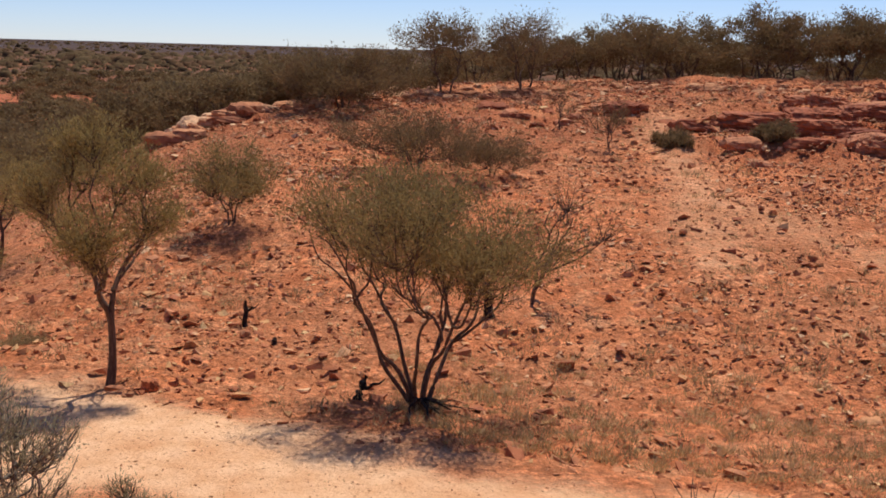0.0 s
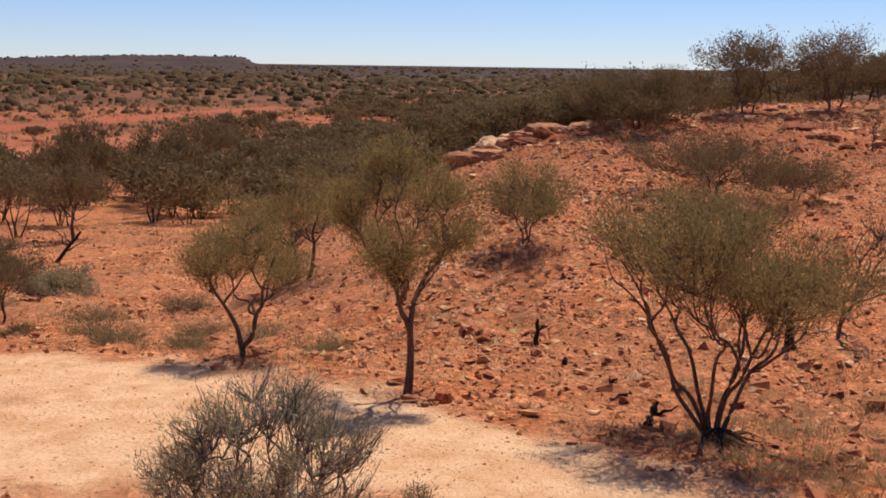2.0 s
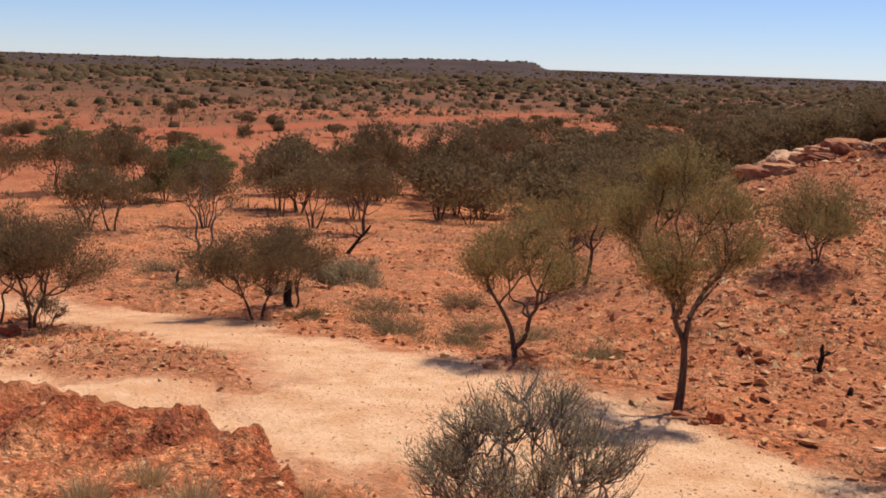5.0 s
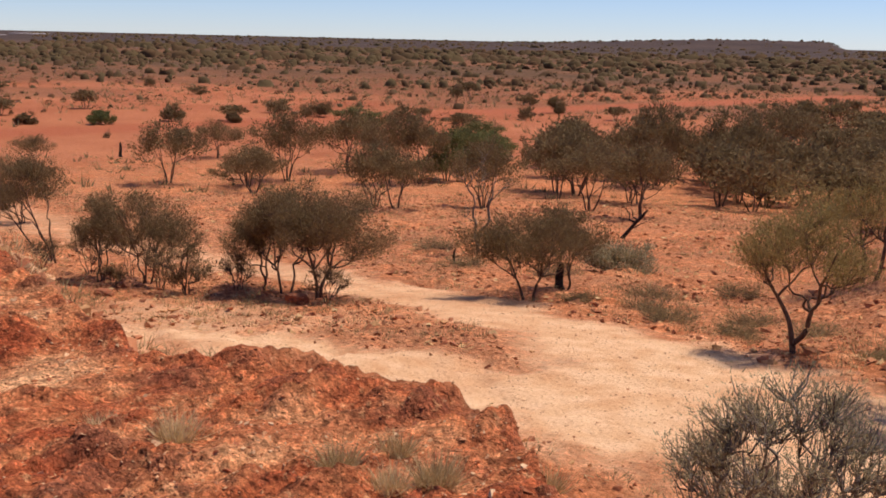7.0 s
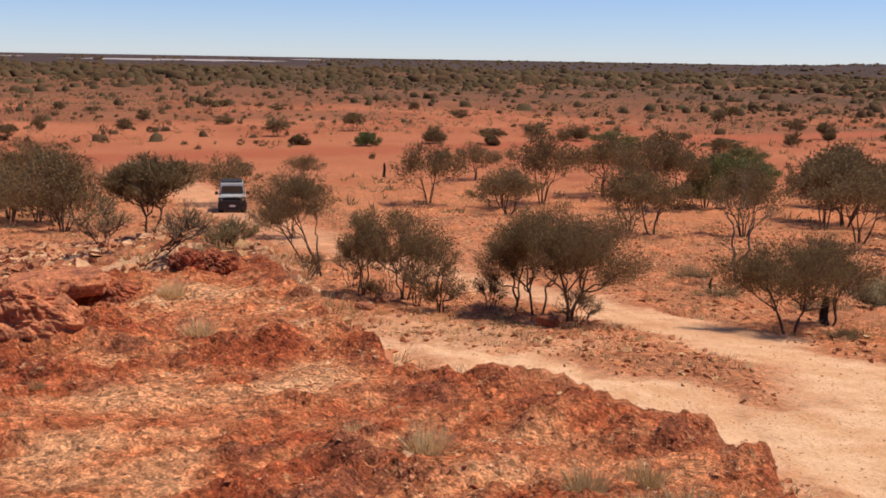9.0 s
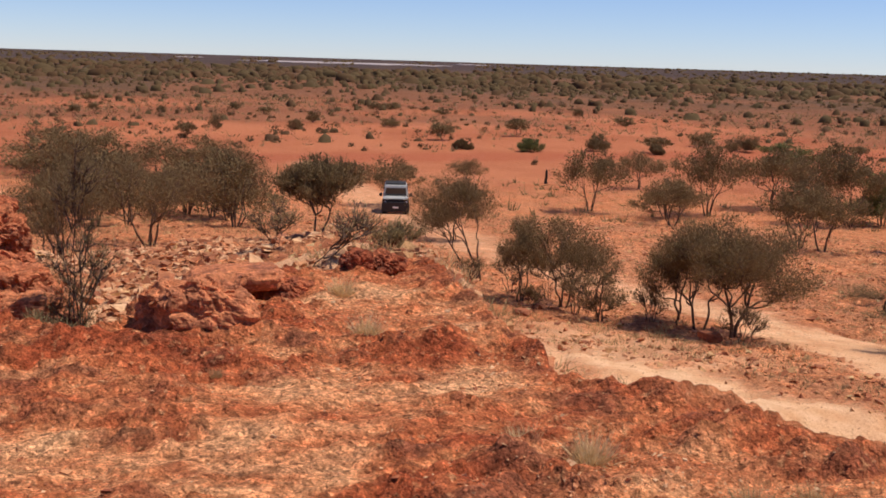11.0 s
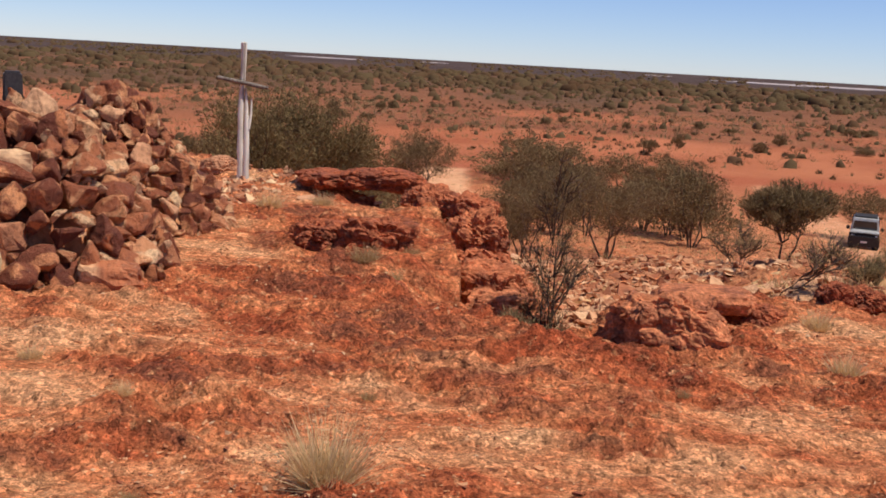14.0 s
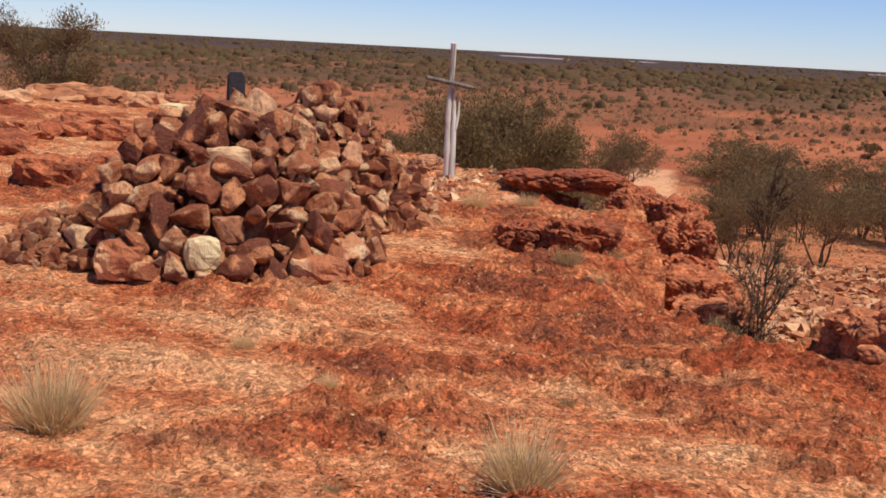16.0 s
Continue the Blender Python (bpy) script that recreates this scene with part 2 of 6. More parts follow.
def rim(yaw):
    """How far the laterite cap reaches from its middle, by bearing."""
    return np.interp(yaw, [-180, -60, 12, 38, 42, 44.3, 49.4, 53.4, 56, 62, 65, 68, 71, 73, 76, 81, 84.4, 87.1, 88.9, 90.7, 93.4, 95.2, 96.2, 98, 100, 104, 107, 112, 120, 150, 180],
                     [14, 5, 2.4, 3.0, 3.7, 4.4, 5.0, 5.2, 5.5, 5.4, 5.6, 6.5, 7.6, 8.6, 8.2, 8.0, 7.9, 7.4, 6.5, 6.4, 6.7, 7.5, 10.6, 12.1, 12.8, 13.4, 14.8, 18, 27, 24, 14])


def relief(x, y):
    """Height of the land without its fine roughness."""
    r, yaw = polar(x, y)
    low = np.interp(r, [0, 8, 15, 20, 26, 33, 50, 73, 120, 250, 1000, 4800],
                    [-2.6, -2.8, -3.3, -3.8, -4.5, -5.1, -6.3, -8.7, -9.5, -9.8, -9.5, -7.4])
    # the stony hill across the gully
    top = np.interp(yaw, [-60, -8, 2, 10, 16, 21, 26, 34], [0.9, 0.8, 0.35, -0.1, -0.65, -1.7, -3.8, -6.5])
    away = np.interp(yaw, [-40, 0, 15, 30], [50, 46, 38, 36])
    up = np.clip((r - 16.0) / (away - 16.0), 0, 1)
    hill = -3.4 + (top + 3.4) * up - np.maximum(r - away, 0) * np.interp(yaw, [-5, 10, 20], [0.06, 0.085, 0.10])
    hill = np.where(r < 16, -9.0, hill)
    k = 0.5
    h = np.clip(0.5 + 0.5 * (hill - low) / k, 0, 1)
    base = low * (1 - h) + hill * h + k * h * (1 - h) * 0.5
    # the flat-topped knoll in front
    edge = rim(yaw) + 0.35 * (fbm(x * 1.5, y * 1.5, 3, 5.0) - 0.5)
    wide = np.interp(yaw, [-60, 30, 45, 60, 68, 72, 77, 94, 98, 106, 115, 150], [6, 6, 5.5, 7, 9, 18, 32, 32, 22, 18, 30, 30])
    d = r - edge
    lip = np.interp(yaw, [30, 44, 60, 68, 76, 82, 92, 96, 104, 110], [0.40, 0.40, 0.30, 0.22, 0.30, 0.75, 0.95, 0.9, 0.5, 0.2])
    cap = 0.03 * (fbm(x * 0.5, y * 0.5, 3, 2.0) - 0.5) * 2
    fall = step01(-0.05, 0.25, d) * lip
    slope = np.clip(d / wide, 0, 1)
    slope = slope * slope * (3 - 2 * slope) * 0.6 + slope * 0.4
    knoll = cap - fall
    z = knoll * (1 - slope) + base * slope
    # hollows under the ledges
    for px, py, wid, deep in ((-12.05, -1.95, 0.42, 0.34), (-12.2, -2.55, 0.3, 0.22), (-7.22, 0.98, 0.26, 0.30), (-7.6, -0.55, 0.45, 0.35)):
        z = z - deep * np.exp(-((x - px) ** 2 + (y - py) ** 2) / wid ** 2)
    # low mesa far out on the plain
    m = step01(30.2, 31.6, yaw) * (1 - step01(35, 49, yaw) * 0.85) * (1 - step01(60, 75, yaw))
    z = z + m * 20.0 * step01(1900, 2300, r) * (1 - step01(3000, 3800, r))
    return z


# ---- ground ----
def link_mesh(name, verts, faces, mat, parent=None, smooth=False):
    """One mesh object from arrays of corners and of triangles or quads."""
    me = bpy.data.meshes.new(name)
    verts, faces = np.asarray(verts, dtype=np.float32), np.asarray(faces, dtype=np.int32)
    n, k = faces.shape
    me.vertices.add(len(verts))
    me.vertices.foreach_set("co", verts.ravel())
    me.loops.add(n * k)
    me.loops.foreach_set("vertex_index", faces.ravel())
    me.polygons.add(n)
    me.polygons.foreach_set("loop_start", np.arange(0, n * k, k, dtype=np.int32))
    me.polygons.foreach_set("use_smooth", np.full(n, smooth))
    me.update(calc_edges=True)
    me.materials.append(mat)
    ob = new(name, me)
    if parent is not None:
        ob.parent = parent
    return ob


def near_line(x, y, points):
    """Distance from a line of (x, y, half width) places, less its half width."""
    best = np.full(np.shape(x), 1e9)
    for (ax, ay, aw), (bx, by, bw) in zip(points, points[1:]):
        dx, dy = bx - ax, by - ay
        t = np.clip(((x - ax) * dx + (y - ay) * dy) / (dx * dx + dy * dy), 0, 1)
        best = np.minimum(best, np.hypot(x - ax - t * dx, y - ay - t * dy) - (aw + (bw - aw) * t))
    return best


TRACK = [(7.0, 8.5, 1.0), (2.0, 10.4, 1.0), (-1.5, 11.0, 1.1), (-4.2, 11.6, 1.8), (-7.2, 12.0, 2.6), (-10.0, 13.4, 2.2), (-13.5, 15.0, 1.5), (-18.5, 15.6, 1.15),
         (-23.0, 15.8, 1.1), (-28.0, 15.2, 1.2), (-34.0, 14.7, 1.3), (-43.0, 15.0, 1.4), (-54.0, 16.5, 1.5), (-68.0, 18.7, 1.6), (-83.0, 19.6, 1.7), (-112.0, 21.0, 2.0)]
FOOTPATH = [(-9.0, 11.0, 1.8), (-11.4, 9.8, 1.4), (-13.4, 9.5, 1.1), (-15.2, 9.3, 0.9), (-17.0, 8.7, 0.7), (-19.5, 7.7, 0.5)]
ROAD = [(-112.0, -160.0, 5.0), (-116.0, -20.0, 5.0), (-120.0, 35.0, 5.0), (-124.0, 75.0, 5.0), (-131.0, 150.0, 5.0), (-137.0, 240.0, 5.0)]
HILL_PATH = [(3.9, 38.0, 0.35), (3.3, 34.5, 0.35), (3.7, 29.5, 0.4), (3.7, 26.5, 0.4), (3.5, 22.0, 0.3)]
HILL_FORK = [(3.9, 27.5, 0.35), (5.4, 25.0, 0.4), (7.2, 22.5, 0.4)]
SIDE_TRACK = [(-58.0, -6.4, 1.6), (-74.5, -8.2, 2.0), (-86.4, -9.4, 2.0), (-101.7, -11.0, 2.0), (-119.1, -12.8, 2.0)]


def ledges(x, y):
    """Where bare red ledges crop out of the hill's flank."""
    r, yaw = polar(x, y)
    return step01(30, 33, r) * (1 - step01(38.5, 41, r)) * step01(2.5, 5, -yaw) * step01(0.40, 0.52, fbm(x * 0.16, y * 0.22, 2, 47.0) + 0.10 * step01(9, 14, -yaw))


def cells(x, y, s=0.0):
    """Distance to the nearest of scattered points, one to a unit square."""
    i, j = np.floor(x), np.floor(y)
    best = np.full(np.shape(x), 9.0)
    for a in (-1, 0, 1):
        for b in (-1, 0, 1):
            best = np.minimum(best, (i + a + vhash(i + a, j + b, s) - x) ** 2 + (j + b + vhash(i + a, j + b, s + 3.7) - y) ** 2)
    return np.sqrt(best)


def crust_of(x, y):
    """Where the cap is bare knobbly crust (1) and where loose pale gravel lies on it (0)."""
    r, yaw = polar(x, y)
    edge = step01(-1.1, -0.2, r - rim(yaw) + 0.8 * (fbm(x * 1.3, y * 1.3, 3, 15.0) - 0.5))
    loose = 0.035 * step01(90, 98, yaw) * (1 - step01(8, 10, r)) - 0.075 * step01(69, 74, yaw) * (1 - step01(84, 90, yaw)) + 0.04 * step01(52, 58, yaw) * (1 - step01(66, 70, yaw)) * (1 - step01(4.2, 4.8, r))
    edge = np.maximum(edge, step01(7.2, 8.2, r) * step01(82, 86, yaw) * (1 - step01(98, 103, yaw)))
    return np.maximum(step01(0.44, 0.55, fbm(x * 0.9 + 7, y * 0.62, 4, 14.0) - loose), 0.9 * edge)


def rough(x, y):
    """The land with its fine roughness."""
    r, yaw = polar(x, y)
    z = relief(x, y)
    on_cap = 1 - step01(-0.1, 0.3, r - rim(yaw))
    near = 1 - step01(60, 140, r)
    lane = step01(-0.3, 0.8, near_line(x, y, TRACK))
    stony = (fbm(x * 2.3, y * 2.3, 4, 3.0) - 0.5) * 0.22 + (fbm(x * 0.6, y * 0.6, 3, 8.0) - 0.5) * 0.35
    crust = fbm(x * 2.1 + 3, y * 1.2, 5, 11.0)
    plates = fbm(x * 2.8, y * 1.5, 4, 21.0)
    knob = (crust - 0.5) * 0.10 + 0.04 * step01(0.50, 0.54, plates) + 0.03 * step01(0.60, 0.63, plates) + (fbm(x * 6, y * 6, 4, 31.0) - 0.5) * 0.10 + 0.03 * step01(0.54, 0.62, fbm(x * 8, y * 5, 2, 37.0))
    lip = ledges(x, y) * (0.30 * step01(0.47, 0.53, fbm(x * 0.35, y * 0.9, 4, 51.0)) + 0.26 * step01(0.55, 0.60, fbm(x * 0.5, y * 1.1, 4, 57.0)))
    bare = crust_of(x, y)
    nodule = 0.085 * (0.5 - cells(x * 5.5, y * 4.2, 2.0)) + 0.035 * (0.5 - cells(x * 13.0, y * 11.0, 5.0))
    knob = knob * (0.45 + 0.55 * bare) + nodule * (0.15 + 0.85 * bare) * (1 - step01(13, 18, r))
    return z + lip + near * (stony * (1 - on_cap) * (0.15 + 0.85 * lane) + knob * on_cap * step01(1.0, 2.5, r))


def build_ground():
    yaw = np.radians(np.concatenate([np.arange(-200, -26, 6.0), np.arange(-24, 38, 0.45), np.arange(38, 134, 0.27), np.arange(136, 160, 6.0)]))
    rings = [0.004, 0.3, 0.6]
    r = 0.9
    while r < 4900:
        rings.append(r)
        r *= 1.05 if r < 3.2 else 1.007 if r < 9 else 1.009 if r < 16 else 1.0125 if r < 60 else 1.025 if r < 300 else 1.06
    rings = np.array(rings)
    rr, aa = np.meshgrid(rings, yaw, indexing="ij")
    x, y = -rr * np.sin(aa), rr * np.cos(aa)
    z = rough(x, y)
    n, k = rr.shape
    verts = np.stack([x.ravel(), y.ravel(), z.ravel()], 1)
    i, j = np.meshgrid(np.arange(n - 1), np.arange(k), indexing="ij")
    j2 = (j + 1) % k
    faces = np.stack([i * k + j, i * k + j2, (i + 1) * k + j2, (i + 1) * k + j], -1).reshape(-1, 4)[:, ::-1]
    ob = link_mesh("ground", verts, faces, GROUND, smooth=True)
    px, py = verts[:, 0], verts[:, 1]
    pr, pyaw = polar(px, py)
    wob = fbm(px * 0.7, py * 0.7, 4, 40.0) - 0.5
    beside = pr - rim(pyaw) + wob * 0.8
    path = step01(0.1, 0.4, beside) * (1 - step01(np.interp(pyaw, [50, 58, 63], [1.2, 2.0, 4.0]), np.interp(pyaw, [50, 58, 63], [2.6, 5.0, 12.0]), beside + 2 * wob)) * step01(40, 46, pyaw) * (1 - step01(66, 73, pyaw))
    trails = 0.34 * (1 - step01(-0.3, 0.9, np.minimum(near_line(px, py, HILL_PATH), near_line(px, py, HILL_FORK)) + wob * 1.2))
    trails = np.maximum(trails, 0.62 * (1 - step01(-0.3, 0.8, near_line(px, py, SIDE_TRACK) + wob)))
    trails = np.maximum(trails, 0.55 * (1 - step01(1.5, 6.0, np.hypot(px + 18.8, (py - 8.9) * 1.3) + wob * 4)))
    masks = {
        "crust": crust_of(px, py),
        "ochre": step01(26, 37, pr + 8 * wob) * (1 - step01(52, 60, pr)) * (1 - step01(19, 27, pyaw)) * step01(0.34, 0.52, fbm(px * 0.22, py * 0.3, 4, 99.0)),
        "litter": 0.30 * step01(0.47, 0.60, fbm(px * 0.33, py * 0.33, 4, 87.0)) * step01(15, 19, pr) * (1 - step01(60, 90, pr)) * step01(6, 14, pyaw) * (1 - step01(74, 82, pyaw)),
        "cap": 1 - step01(-0.15, 0.35, pr - rim(pyaw) - wob * 0.9 - np.interp(pyaw, [60, 66, 80, 92, 100], [0, 0.3, 0.2, 0.6, 0.5])) + 0.75 * ledges(px, py),
        "far": step01(650, 1300, pr),
        "track": np.maximum((1 - step01(-0.5, 0.7, np.minimum(near_line(px, py, TRACK), near_line(px, py, FOOTPATH)) + wob * 2.2)) * (1 - step01(15, 40, pr) * 0.62),
                            np.maximum(np.maximum(path * 0.9, trails), 0.75 * step01(72, 78, pyaw) * (1 - step01(94, 99, pyaw)) * step01(0.4, 1.5, pr - rim(pyaw)) * (1 - step01(16, 34, pr))
                                       * step01(0.40, 0.58, fbm(px * 0.5, py * 0.5, 3, 93.0)))),
        "road": 1 - step01(-0.6, 0.8, near_line(px, py, ROAD) + wob),
        "plain": step01(75, 115, pr + wob * 30),
        "scrub": np.clip(step01(230, 330, pr + wob * 60) * 0.72 + step01(400, 900, pr) * 0.24 + 0.52 * step01(145, 200, pr) * (1 - step01(230, 330, pr + wob * 60)) * step01(0.44, 0.56, fbm(px * 0.02, py * 0.02, 4, 55.0)) + step01(0.5, 0.62, fbm(px * 0.006, py * 0.02, 4, 50.0)) * step01(230, 450, pr) * 0.5, 0, 1),
    }
    for name, v in masks.items():
        a = ob.data.attributes.new(name, "FLOAT", "POINT")
        a.data.foreach_set("value", np.asarray(v, dtype=np.float32))
    return tagged(ob, "red stony desert ground with a pale sandy track, running to the horizon", "ground", kind="structure")


ground = build_ground()


def floor_z(x, y):
    return float(rough(np.array([x]), np.array([y]))[0])


# ---- makers ----
def part(name, verts, faces, mat, parent, label="", smooth=False):
    ob = link_mesh(name, verts, faces, mat, parent, smooth)
    return tagged(ob, label) if label else ob


def thing(name, x, y, z, label, category, group="", turn=0.0):
    ob = new(name)
    ob.empty_display_size = 0.1
    ob.matrix_basis = pose(x, y, z, 0, 0, turn)
    return tagged(ob, label, category, group)


def tube(points, radii, sides=6):
    """Corners and quads of a tapered limb along the points, closed at its end."""
    p, n = np.asarray(points, float), len(points)
    d = np.gradient(p, axis=0)
    d /= np.linalg.norm(d, axis=1)[:, None] + 1e-9
    ref = np.where(np.abs(d[:, 2:3]) > 0.9, [[1.0, 0, 0]], [[0, 0, 1.0]])
    u = np.cross(d, ref)
    u /= np.linalg.norm(u, axis=1)[:, None] + 1e-9
    v = np.cross(d, u)
    a = np.arange(sides) * 2 * np.pi / sides
    ring = p[:, None, :] + np.asarray(radii)[:, None, None] * (np.cos(a)[None, :, None] * u[:, None, :] + np.sin(a)[None, :, None] * v[:, None, :])
    i, j = np.meshgrid(np.arange(n - 1), np.arange(sides), indexing="ij")
    j2 = (j + 1) % sides
    faces = np.stack([i * sides + j, i * sides + j2, (i + 1) * sides + j2, (i + 1) * sides + j], -1).reshape(-1, 4)
    return ring.reshape(-1, 3), faces


def joined(pieces):
    verts, faces, at = [], [], 0
    for v, f in pieces:
        verts.append(v)
        faces.append(np.asarray(f) + at)
        at += len(v)
    return np.concatenate(verts), np.concatenate(faces)


def curve(a, b, rng, bend, n=6, rise=0.0):
    """A wavering line from a to b that first goes out and then bends up."""
    t = np.linspace(0, 1, n)[:, None]
    p = a * (1 - t) + b * t
    size = np.linalg.norm(b - a)
    p[:, 2] -= rise * size * (t * (1 - t))[:, 0]
    p[1:-1] += rng.normal(0, bend * size, (n - 2, 3))
    return p


def rounded(p, radii, times=2):
    """The same limb with its corners cut."""
    p, radii = np.asarray(p, float), np.asarray(radii, float)
    for _ in range(times):
        q, s = [p[:1]], [radii[:1]]
        q.append(np.stack([p[:-1] * 0.75 + p[1:] * 0.25, p[:-1] * 0.25 + p[1:] * 0.75], 1).reshape(-1, 3))
        s.append(np.stack([radii[:-1] * 0.75 + radii[1:] * 0.25, radii[:-1] * 0.25 + radii[1:] * 0.75], 1).ravel())
        p, radii = np.concatenate(q + [p[-1:]]), np.concatenate(s + [radii[-1:]])
    return p, radii


def needles(centres, dirs, size, width, rng):
    """Thin three-cornered leaves that start at the centres and point along dirs."""
    n = len(centres)
    side = np.cross(dirs, rng.normal(size=(n, 3)))
    side /= np.linalg.norm(side, axis=1)[:, None] + 1e-9
    ln = size * rng.uniform(0.6, 1.3, (n, 1))
    w = width * rng.uniform(0.7, 1.3, (n, 1))
    v = np.stack([centres - side * w * 0.5, centres + side * w * 0.5, centres + dirs * ln], 1).reshape(-1, 3)
    return v, np.arange(3 * n).reshape(-1, 3)


def limb_line(a, b, rng, bend, n, sag):
    """A wavering limb that leaves its stem outwards and turns up towards its end."""
    t = np.linspace(0, 1, n)[:, None]
    p = a * (1 - t) + b * t
    size = np.linalg.norm(b - a)
    p[:, :2] += (b - a)[None, :2] * (sag * t * (1 - t))
    p[:, 2] -= sag * size * (t * (1 - t))[:, 0]
    p[1:-1] += rng.normal(0, bend * size, (n - 2, 3))
    return p


def tree(name, x, y, h, w, label, seed=0, stems=3, bare=0.27, boughs=22, twigs=4, leaves=45, leaf=(0.10, 0.021), foliage=None, bark=None,
         girth=0.045, lean=(0.0, 0.0), flat=0.35, spread=0.5, group="trees", category="tree", sink=0.05, fork=0.03, z=None, puff=1.0, split=0.0, fineness=2, sway=1.0, thin=1.0,
         clumps=0, sprays=0):
    """Stems that fan out, a limb to each clump of the crown, and in each clump sprays of narrow leaves that sweep up and out."""
    rng = np.random.RandomState(seed)
    foliage, bark = foliage or OLIVE, bark or BARK
    top = thing(name, x, y, (floor_z(x, y) if z is None else z) - sink, label, category, group)
    R = w / 2
    mid = np.array([lean[0] * h, lean[1] * h])
    n = clumps or max(6, int(boughs * 0.34))
    per = sprays or (16 if fineness > 1 else 11 if fineness else 8)
    k = np.arange(n)
    rho = np.sqrt((k + 0.4) / n) * 0.80 * rng.uniform(0.85, 1.1, n)
    az = k * 2.39996 + seed + rng.normal(0, 0.25, n)
    lump = 1 + 0.14 * np.sin(az * 3 + seed) + 0.08 * np.sin(az * 2 + seed * 2.3)
    rc = R * rng.uniform(0.28, 0.42, n) * math.sqrt(10.0 / max(n, 10)) * (0.75 + 0.25 * puff) * 1.12
    rv = np.minimum(rc * rng.uniform(0.65, 1.0, n), h * (1 - bare) * 0.42)
    high = h * (1 - flat * rho ** 2 * 1.1) * rng.uniform(0.93, 1.02, n)
    deep = np.where(rng.uniform(0, 1, n) < (0.6 if bare < 0.22 else 0.46), rng.uniform(0.3, 1.1, n), rng.uniform(0.0, 0.15, n))
    low = h * (bare + (0.10 if bare > 0.25 else 0.05) * rho) + rv * 0.8
    zc = high - rv - np.maximum(high - rv - low, 0) * deep
    heart = np.stack([mid[0] + R * rho * lump * np.cos(az), mid[1] + R * rho * lump * np.sin(az), zc], 1)
    base = heart - np.stack([np.cos(az) * rc * 0.25, np.sin(az) * rc * 0.25, rv * 0.85], 1)
    a0 = rng.uniform(0, 6.28)
    lines, trunks = [], []
    shared = np.cumsum(rng.normal(0, 0.014 * h, (9, 2)), axis=0)
    for s in range(stems):
        a = a0 + s * 2 * np.pi / stems + rng.normal(0, 0.25)
        foot = np.array([np.cos(a), np.sin(a), 0]) * fork * h
        out = R * spread * rng.uniform(0.6, 1.1) if stems > 1 else R * 0.12
        head = np.array([mid[0] + out * np.cos(a), mid[1] + out * np.sin(a), h * rng.uniform(0.60, 0.76)])
        ln = curve(foot, head, rng, 0.030 * sway, 9, -0.10)
        if split:
            low = np.clip((split - np.linspace(0, 1, 9)) / (split * 0.4), 0, 1)[:, None]
            ln = ln * (1 - low) + np.stack([shared[:, 0], shared[:, 1], ln[:, 2]], 1) * low
        ln[0, 2] = -0.08
        lines.append(ln)
        taper = girth * h / 3 * np.linspace(1, 0.20, 9) ** 1.1 * (1 if stems < 3 else 0.75)
        trunks.append([tube(*rounded(ln, taper), 7) if fineness > 1 else tube(*rounded(ln, taper, 1), 6) if fineness else tube(ln[::2], taper[::2], 5)])
    first = 2 if bare < 0.2 or (fineness > 1 and stems != 2) else 3
    centres, ways = [], []
    count = max(1, int(round(boughs * twigs * leaves / (n * per)))) if leaves else 0
    for q in range(n):
        c, e = heart[q], base[q]
        s = int(np.argmin([np.min(np.linalg.norm(ln[3:] - e, axis=1)) for ln in lines]))
        ln = lines[s]
        want = e[2] - 0.75 * np.hypot(*(e[:2] - ln[-1, :2])) - 0.10 * h
        j = int(np.clip(np.searchsorted(ln[:, 2], want), first, 8))
        b = limb_line(ln[j], e, rng, 0.06 * sway, 6, 0.14)
        r0 = girth * h / 3 * (1 - j / 9) * 0.60 + 0.006 * thin
        trunks[s].append(tube(*rounded(b, np.linspace(r0, 0.008 * thin, 6), 1), 5) if fineness > 1 else tube(b[[0, 2, 5]], [r0, r0 * 0.6, 0.007], 4 if fineness else 3))
        # each spray runs from the limb's end to the clump's domed face
        d = rng.normal(size=(per, 3))
        d[:, 2] = np.abs(d[:, 2]) * 0.9 - 0.42
        d[:, :2] += np.array([np.cos(az[q]), np.sin(az[q])]) * 0.35 * rho[q]
        d /= np.linalg.norm(d, axis=1)[:, None]
        ends = c + d * np.array([rc[q], rc[q], rv[q]]) * rng.uniform(0.72, 1.12, (per, 1))
        for f in ends:
            g = b[rng.randint(3, 6)] if rng.uniform() < 0.55 else e
            t = limb_line(g, f, rng, 0.06, 4, 0.22)
            if fineness:
                trunks[s].append(tube(t if fineness > 1 else t[[0, 1, 3]], np.array([0.0075, 0.006, 0.0045, 0.002])[[0, 1, 2, 3] if fineness > 1 else [0, 1, 3]] * thin, 3))
            if not count:
                continue
            some = max(1, int(count * rng.choice([0.45, 0.9, 1.3, 1.5])))
            u = 3 * np.clip(1.08 - rng.exponential(0.36, some), 0.22, 1.08)
            i = np.minimum(u.astype(int), 2)
            p = t[i] + (t[i + 1] - t[i]) * (u - i)[:, None]
            centres.append(p + np.clip(rng.normal(0, 1, (some, 3)), -1.9, 1.9) * rc[q] * [0.24, 0.24, 0.17])
            way = t[3] - t[1]
            ways.append(np.repeat((way / (np.linalg.norm(way) + 1e-9))[None], some, 0))
    for t in trunks:
        part("trunk", *joined(t), bark, top, smooth=True)
